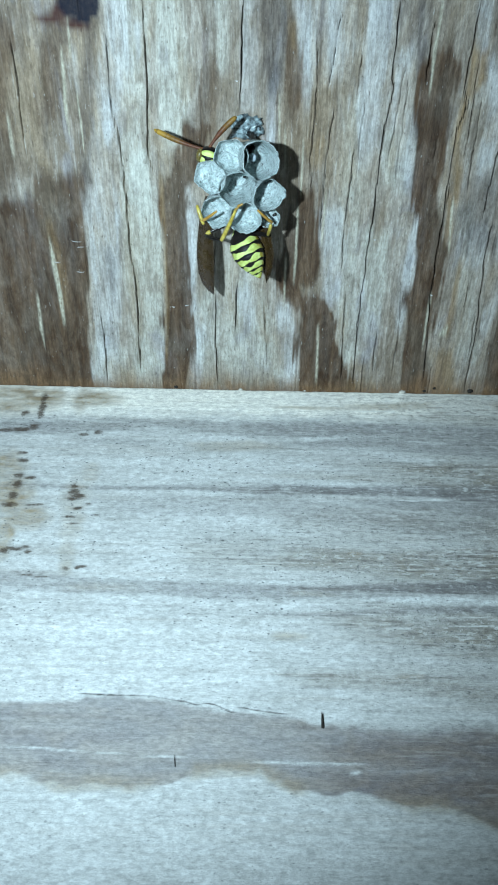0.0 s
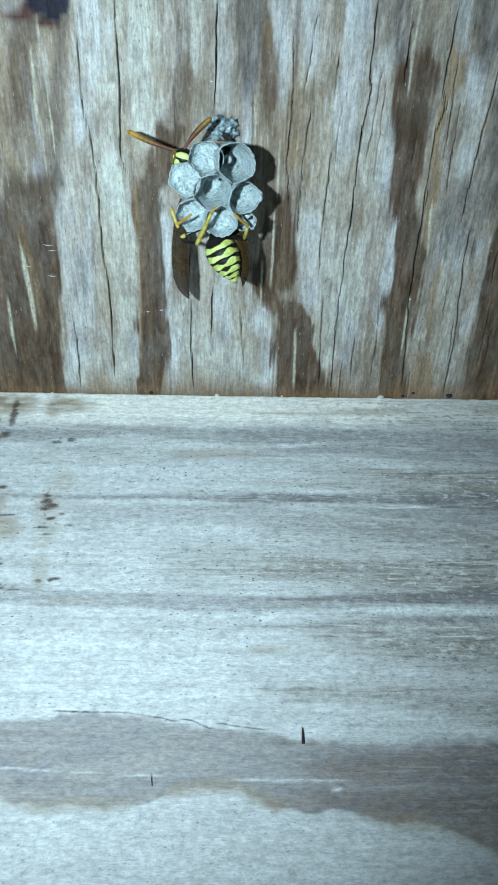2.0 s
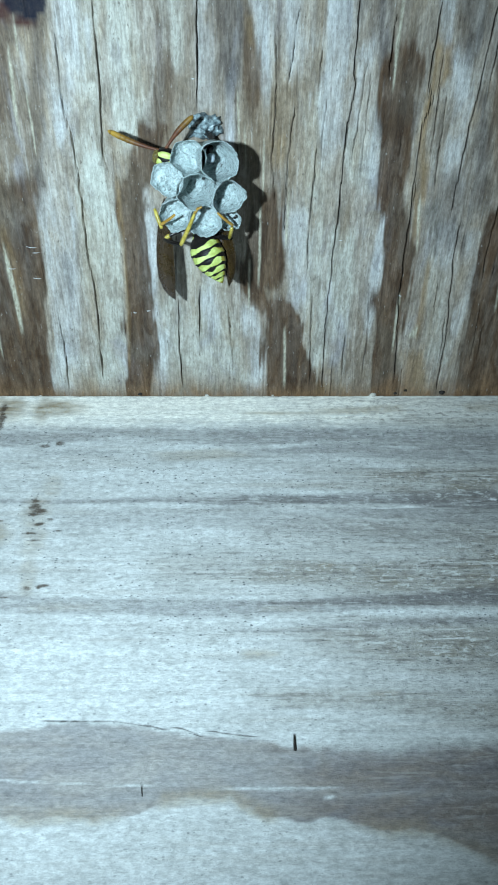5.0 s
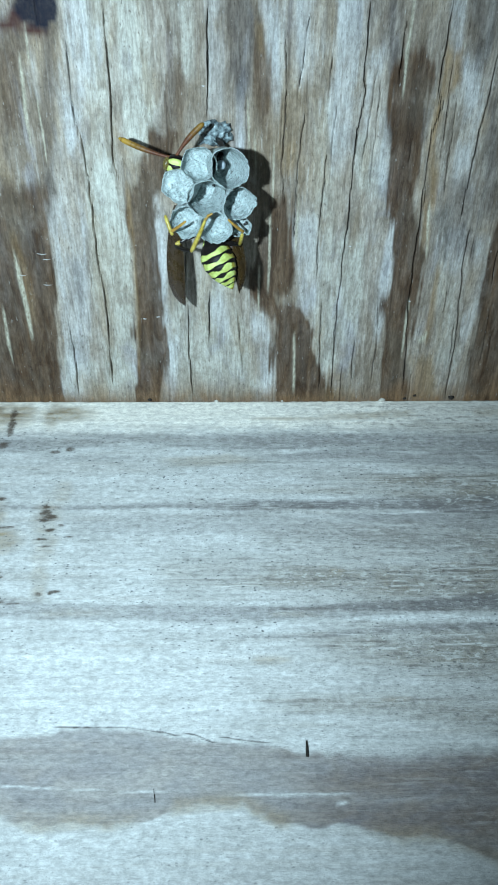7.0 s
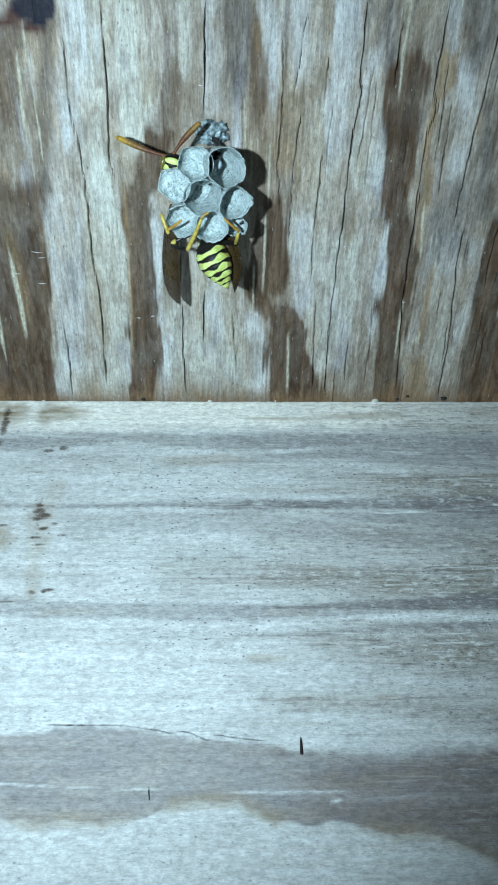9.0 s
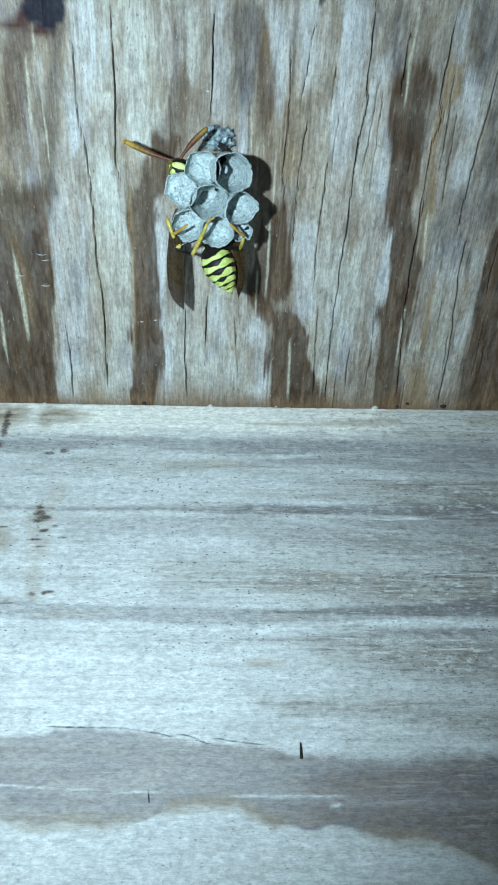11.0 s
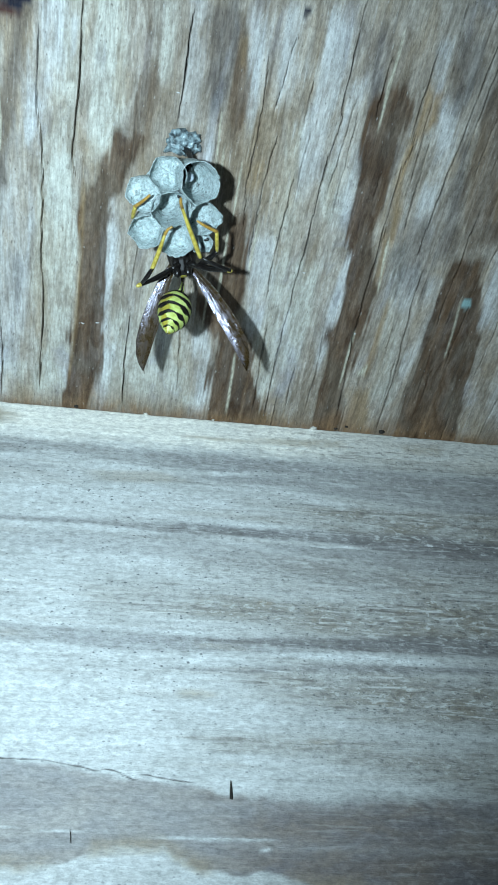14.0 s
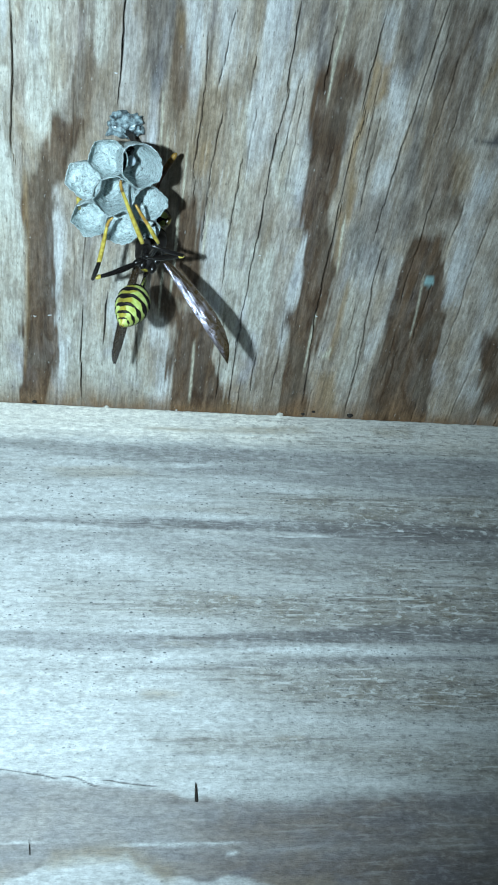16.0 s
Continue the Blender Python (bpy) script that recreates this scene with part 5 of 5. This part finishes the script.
def build_wing(name, wasp, length, side, broad):
    """A long folded wing along +y."""
    outline = ((0, 0.3), (0.08, 0.55), (0.25, 0.85), (0.45, 1.05), (0.6, 1.1), (0.75, 1.02), (0.87, 0.76), (0.95, 0.4), (1, 0.06))
    steps, cols, verts, faces = 48, 12, [], []

    def rise(u, f):
        return -0.11 * (u + 0.7) ** 2 + 0.75 * f - 3.0 * max(0, f - 0.55) ** 2 + 0.018 * math.sin(f * 37 + 4 * u)

    for top in (0.03, -0.03):
        for i in range(steps + 1):
            f = i / steps
            w = broad * np.interp(f, [q[0] for q in outline], [q[1] for q in outline])
            for j in range(cols + 1):
                u = j / cols * 2 - 1
                x = side * (u * w + w - 1.05)
                z = top * (1 - abs(u)) + rise(u, f)
                verts.append((x, f * length, z))
    row, lay = cols + 1, (steps + 1) * (cols + 1)
    for i in range(steps):
        for j in range(cols):
            a = i * row + j
            faces.append((a, a + 1, a + row + 1, a + row))
            faces.append((lay + a, lay + a + row, lay + a + row + 1, lay + a + 1))
    me = mesh_of(name, verts, faces, M_WING)
    wing = part(name, me, wasp, "smoky brown folded wing")
    for u0, u1, end in ((0.95, 0.9, 0.93), (0.2, 0.6, 0.8), (-0.4, -0.3, 0.75), (-0.95, -0.8, 0.85)):
        pts = []
        for i in range(15):
            f = end * i / 14
            w, u = broad * np.interp(f, [q[0] for q in outline], [q[1] for q in outline]), u0 + (u1 - u0) * i / 14
            pts.append((side * (u * w + w - 1.05), f * length, rise(u, f)))
        part("vein", mesh_of("vein", *tube(pts, [0.05 - 0.002 * i for i in range(15)], 6), M_VEIN), wing)
    return wing


def limb(name, wasp, length, radii, material, label="", bow=0.0, foot=None):
    n = len(radii)
    pts = [(0, length * i / (n - 1), bow * math.sin(math.pi * i / (n - 1))) for i in range(n)]
    pts = [(0, -0.6 * radii[0], 0), (0, -0.35 * radii[0], 0), *pts, (0, length + 0.35 * radii[-1], 0), (0, length + 0.6 * radii[-1], 0)]
    radii = [0.3 * radii[0], 0.75 * radii[0], *radii, 0.75 * radii[-1], 0.3 * radii[-1]]
    ob = part(name, mesh_of(name, *tube(pts, radii, 10), material), wasp, label)
    return ob


def build_wasp():
    wasp = new("paper_wasp")
    tagged(wasp, "black and yellow paper wasp clinging to grey nest", "wasp")
    p = {}
    # thorax, along +y from neck to waist
    thorax = banded(6.2, ((0, 0.5), (0.06, 1.2), (0.25, 1.75), (0.5, 1.85), (0.75, 1.55), (0.93, 0.9), (1, 0.4)), ((0.07, 0.10, 0.0),), 0.95)
    p["thorax"] = body("thorax", thorax, wasp, "black thorax with thin yellow marks")
    for s in (-1, 1):
        part("coxa", mesh_of("coxa", *moved(ball(0.6, 1.25, 0.62, 18), 0.75 * s, 4.4, 1.1), M_BLACK), p["thorax"], "glossy black hip joint")
        part("coxa", mesh_of("coxa", *moved(ball(0.52, 1.0, 0.56, 18), 0.68 * s, 5.6, 0.7), M_BLACK), p["thorax"], "glossy black hip joint")
    gaster = banded(8.0, ((0, 0.22), (0.09, 0.3), (0.15, 0.75), (0.22, 1.42), (0.32, 1.88), (0.46, 2.06), (0.6, 1.95), (0.74, 1.52), (0.86, 0.94), (0.94, 0.46), (0.985, 0.18), (1, 0.04)),
                    ((0.305, 0.40, 0.035), (0.44, 0.552, 0.055), (0.59, 0.697, 0.052), (0.722, 0.81, 0.04), (0.828, 0.895, 0.022), (0.908, 0.99, 0.012)), 0.92)
    p["gaster"] = body("abdomen", gaster, wasp, "tapering black abdomen with bright yellow bands")
    waist = part("waist", mesh_of("waist", *tube([(0, -2.6, -0.5), (0, -1.4, -0.2), (0, -0.2, 0), (0, 0.8, 0)], [0.36, 0.24, 0.24, 0.34], 10), M_BLACK), p["gaster"])
    for s in (-1, 1):
        part("waist_mark", mesh_of("waist_mark", *tube([(0.16 * s, -1.0, 0.02), (0.3 * s, 0.6, 0.2), (0.8 * s, 1.45, 0.5)], [0.1, 0.13, 0.1], 8), M_YELLOW), p["gaster"], "yellow mark")
    # head, its face along +y, its crown along +z
    head = part("head", mesh_of("head", *ball(1.55, 0.85, 1.35, 28), M_BLACK), wasp, "black head with yellow face")
    p["head"] = head
    part("clypeus", mesh_of("clypeus", *moved(ball(0.55, 0.24, 0.38, 18), 0, 0.62, -0.92), M_YELLOW), head, "yellow face plate")
    part("brow", mesh_of("brow", *moved(ball(1.0, 0.28, 0.46, 20), 0, 0.62, 0.46), M_YELLOW), head, "yellow brow")
    for s in (-1, 1):
        part("eye", mesh_of("eye", *moved(ball(0.5, 0.65, 0.9, 18), 1.15 * s, 0.25, 0.0), M_EYE), head, "brown kidney-shaped eye")
        part("cheek", mesh_of("cheek", *moved(ball(0.52, 0.2, 0.46, 16), 0.53 * s, 0.64, -0.38), M_YELLOW), head, "yellow cheek")
        part("mandible", mesh_of("mandible", *tube([(0.7 * s, 0.7, -1.0), (0.5 * s, 0.9, -1.45), (0.15 * s, 0.85, -1.7)], [0.3, 0.26, 0.1], 8), M_LEG), head, "yellow jaw")
    for name, length, bow in (("left_antenna", 6.9, 0.3), ("right_antenna", 5.3, 0.25)):
        curve = lambda f: bow * math.sin(math.pi * f ** 0.9)
        pts = [(0, length * 0.72 * i / 8, curve(0.72 * i / 8)) for i in range(9)]
        ant = part("antenna", mesh_of("antenna", *tube(pts, [0.24, 0.2, 0.19, 0.22, 0.27, 0.32, 0.35, 0.36, 0.34], 10), M_ANTENNA), wasp, "red-brown antenna with orange tip")
        pts = [(0, length * f, curve(f)) for f in (0.58, 0.70, 0.80, 0.9, 0.96, 1.0)]
        part("tip", mesh_of("tip", *tube(pts, [0.28, 0.365, 0.36, 0.33, 0.26, 0.1], 10), M_ANTENNA), ant, "orange antenna tip")
        p[name] = ant
    for name, side in (("left_wing", 1), ("right_wing", -1)):
        p[name] = build_wing("wing", wasp, 14.5, side, 1.06 if side > 0 else 0.98)
    for side in ("left", "right"):
        p[side + "_femur"] = limb("femur", wasp, 5.6, [0.2, 0.3, 0.38, 0.37, 0.31, 0.26, 0.22], M_BLACK, "glossy black thigh", 0.2)
        part("trochanter", mesh_of("trochanter", *moved(ball(0.44, 0.75, 0.42, 16), 0, 0.1, 0), M_BLACK), p[side + "_femur"], "rounded black hip link")
        part("knee", mesh_of("knee", *moved(ball(0.29, 0.5, 0.28, 14), 0, 5.45, 0), M_LEG), p[side + "_femur"], "yellow knee")
        p[side + "_tibia"] = limb("tibia", wasp, 3.0 if side == "left" else 3.8, [0.22, 0.26, 0.28, 0.26, 0.22], M_BLACK, "", 0.1)
        n = 5.3 if side == "left" else 7.0
        p[side + "_tarsus"] = limb("tarsus", wasp, n, [0.26, 0.29, 0.28, 0.27, 0.24, 0.2, 0.18], M_LEG, "slender yellow lower leg", 0.15)
        part("foot", mesh_of("foot", *tube([(0, n - 0.3, 0.02), (0.1, n + 0.5, 0.1), (0.35, n + 1.1, 0.45)], [0.2, 0.18, 0.12], 8), M_AMBER), p[side + "_tarsus"], "amber foot")
    p["mid_femur"] = limb("femur", wasp, 4.0, [0.3, 0.42, 0.42, 0.34, 0.26], M_BLACK, "glossy black thigh", 0.15)
    for pair in ("fore", "mid"):
        p[pair + "_tibia"] = limb("tibia", wasp, 2.4 if pair == "fore" else 3.0, [0.2, 0.25, 0.25, 0.22], M_LEG, "amber shin", 0.1)
        p[pair + "_tarsus"] = limb("tarsus", wasp, 2.9, [0.22, 0.2, 0.18, 0.14], M_AMBER, "amber foot", 0.1)
    return wasp, p


WASP, PARTS = build_wasp()


def stance(state, base=None, lean=(-0.15, -0.58, -0.80), left=None):
    """World poses of all parts in a stance; what it leaves out comes from base."""
    joints = dict(base or {})
    joints.update(state)
    poses = {}
    for key, (a, b) in joints.items():
        up = (0, 0, -1) if key in ("thorax", "gaster") else (left or lean) if key == "left_wing" else lean if key == "right_wing" else (-1, -0.8, 0) if key == "right_antenna" else (0.1, 0.3, -1)
        poses[key] = between(a, b, up)
    neck = Vector(joints["thorax"][0])
    if "head" not in joints:
        way = (neck - Vector(joints["thorax"][1])).normalized()
        poses["head"] = between(neck + way * 1.4, neck + way * 2.4 + Vector((0, 0, -2)), way)
    return joints, poses


def motions():
    rest, rest_p = stance({**STATE_REST, "head": HEAD_REST}, lean=(0.35, 0.0, -0.93))
    rest_p["head"] = between(*HEAD_REST, HEAD_CROWN)
    feel, feel_p = stance({**STATE_REST, **FEEL, "head": HEAD_REST}, lean=(0.35, 0.0, -0.93))
    feel_p["head"] = rest_p["head"]
    curl, curl_p = stance({**STATE_CURL}, {**STATE_REST, "head": HEAD_REST})
    curl_p["head"] = between(*HEAD_DRAWN, HEAD_CROWN)
    hang, hang_p = stance(STATE_HANG, left=(0.24, -0.53, -0.78))
    spread, spread_p = stance({**STATE_HANG, **STATE_SPREAD}, left=(0.24, -0.53, -0.78))
    swing, swing_p = stance({**{k: (tuple((c + d) / 2 for c, d in zip(STATE_REST[k][0], v[0])), tuple((c + d) / 2 for c, d in zip(STATE_REST[k][1], v[1]))) for k, v in STATE_HANG.items()}, **STATE_SWING})
    turned, turned_p = stance(STATE_TURNED, left=(0.85, -0.25, -0.45))
    tuck, tuck_p = stance({**STATE_TURNED, **TUCK}, left=(0.85, -0.25, -0.45))
    times = ((0.0, rest_p), (11.6, rest_p), (12.4, feel_p), (12.8, feel_p), (13.0, curl_p), (13.2, swing_p), (13.4, spread_p), (13.55, spread_p), (13.95, hang_p), (14.35, hang_p), (14.8, turned_p), (15.6, turned_p), (16.0, tuck_p))
    walk(WASP, [(t, s["thorax"]) for t, s in times])
    for key, ob in PARTS.items():
        if key != "thorax":
            walk(ob, [(t, s["thorax"].inverted() @ s[key]) for t, s in times])


motions()
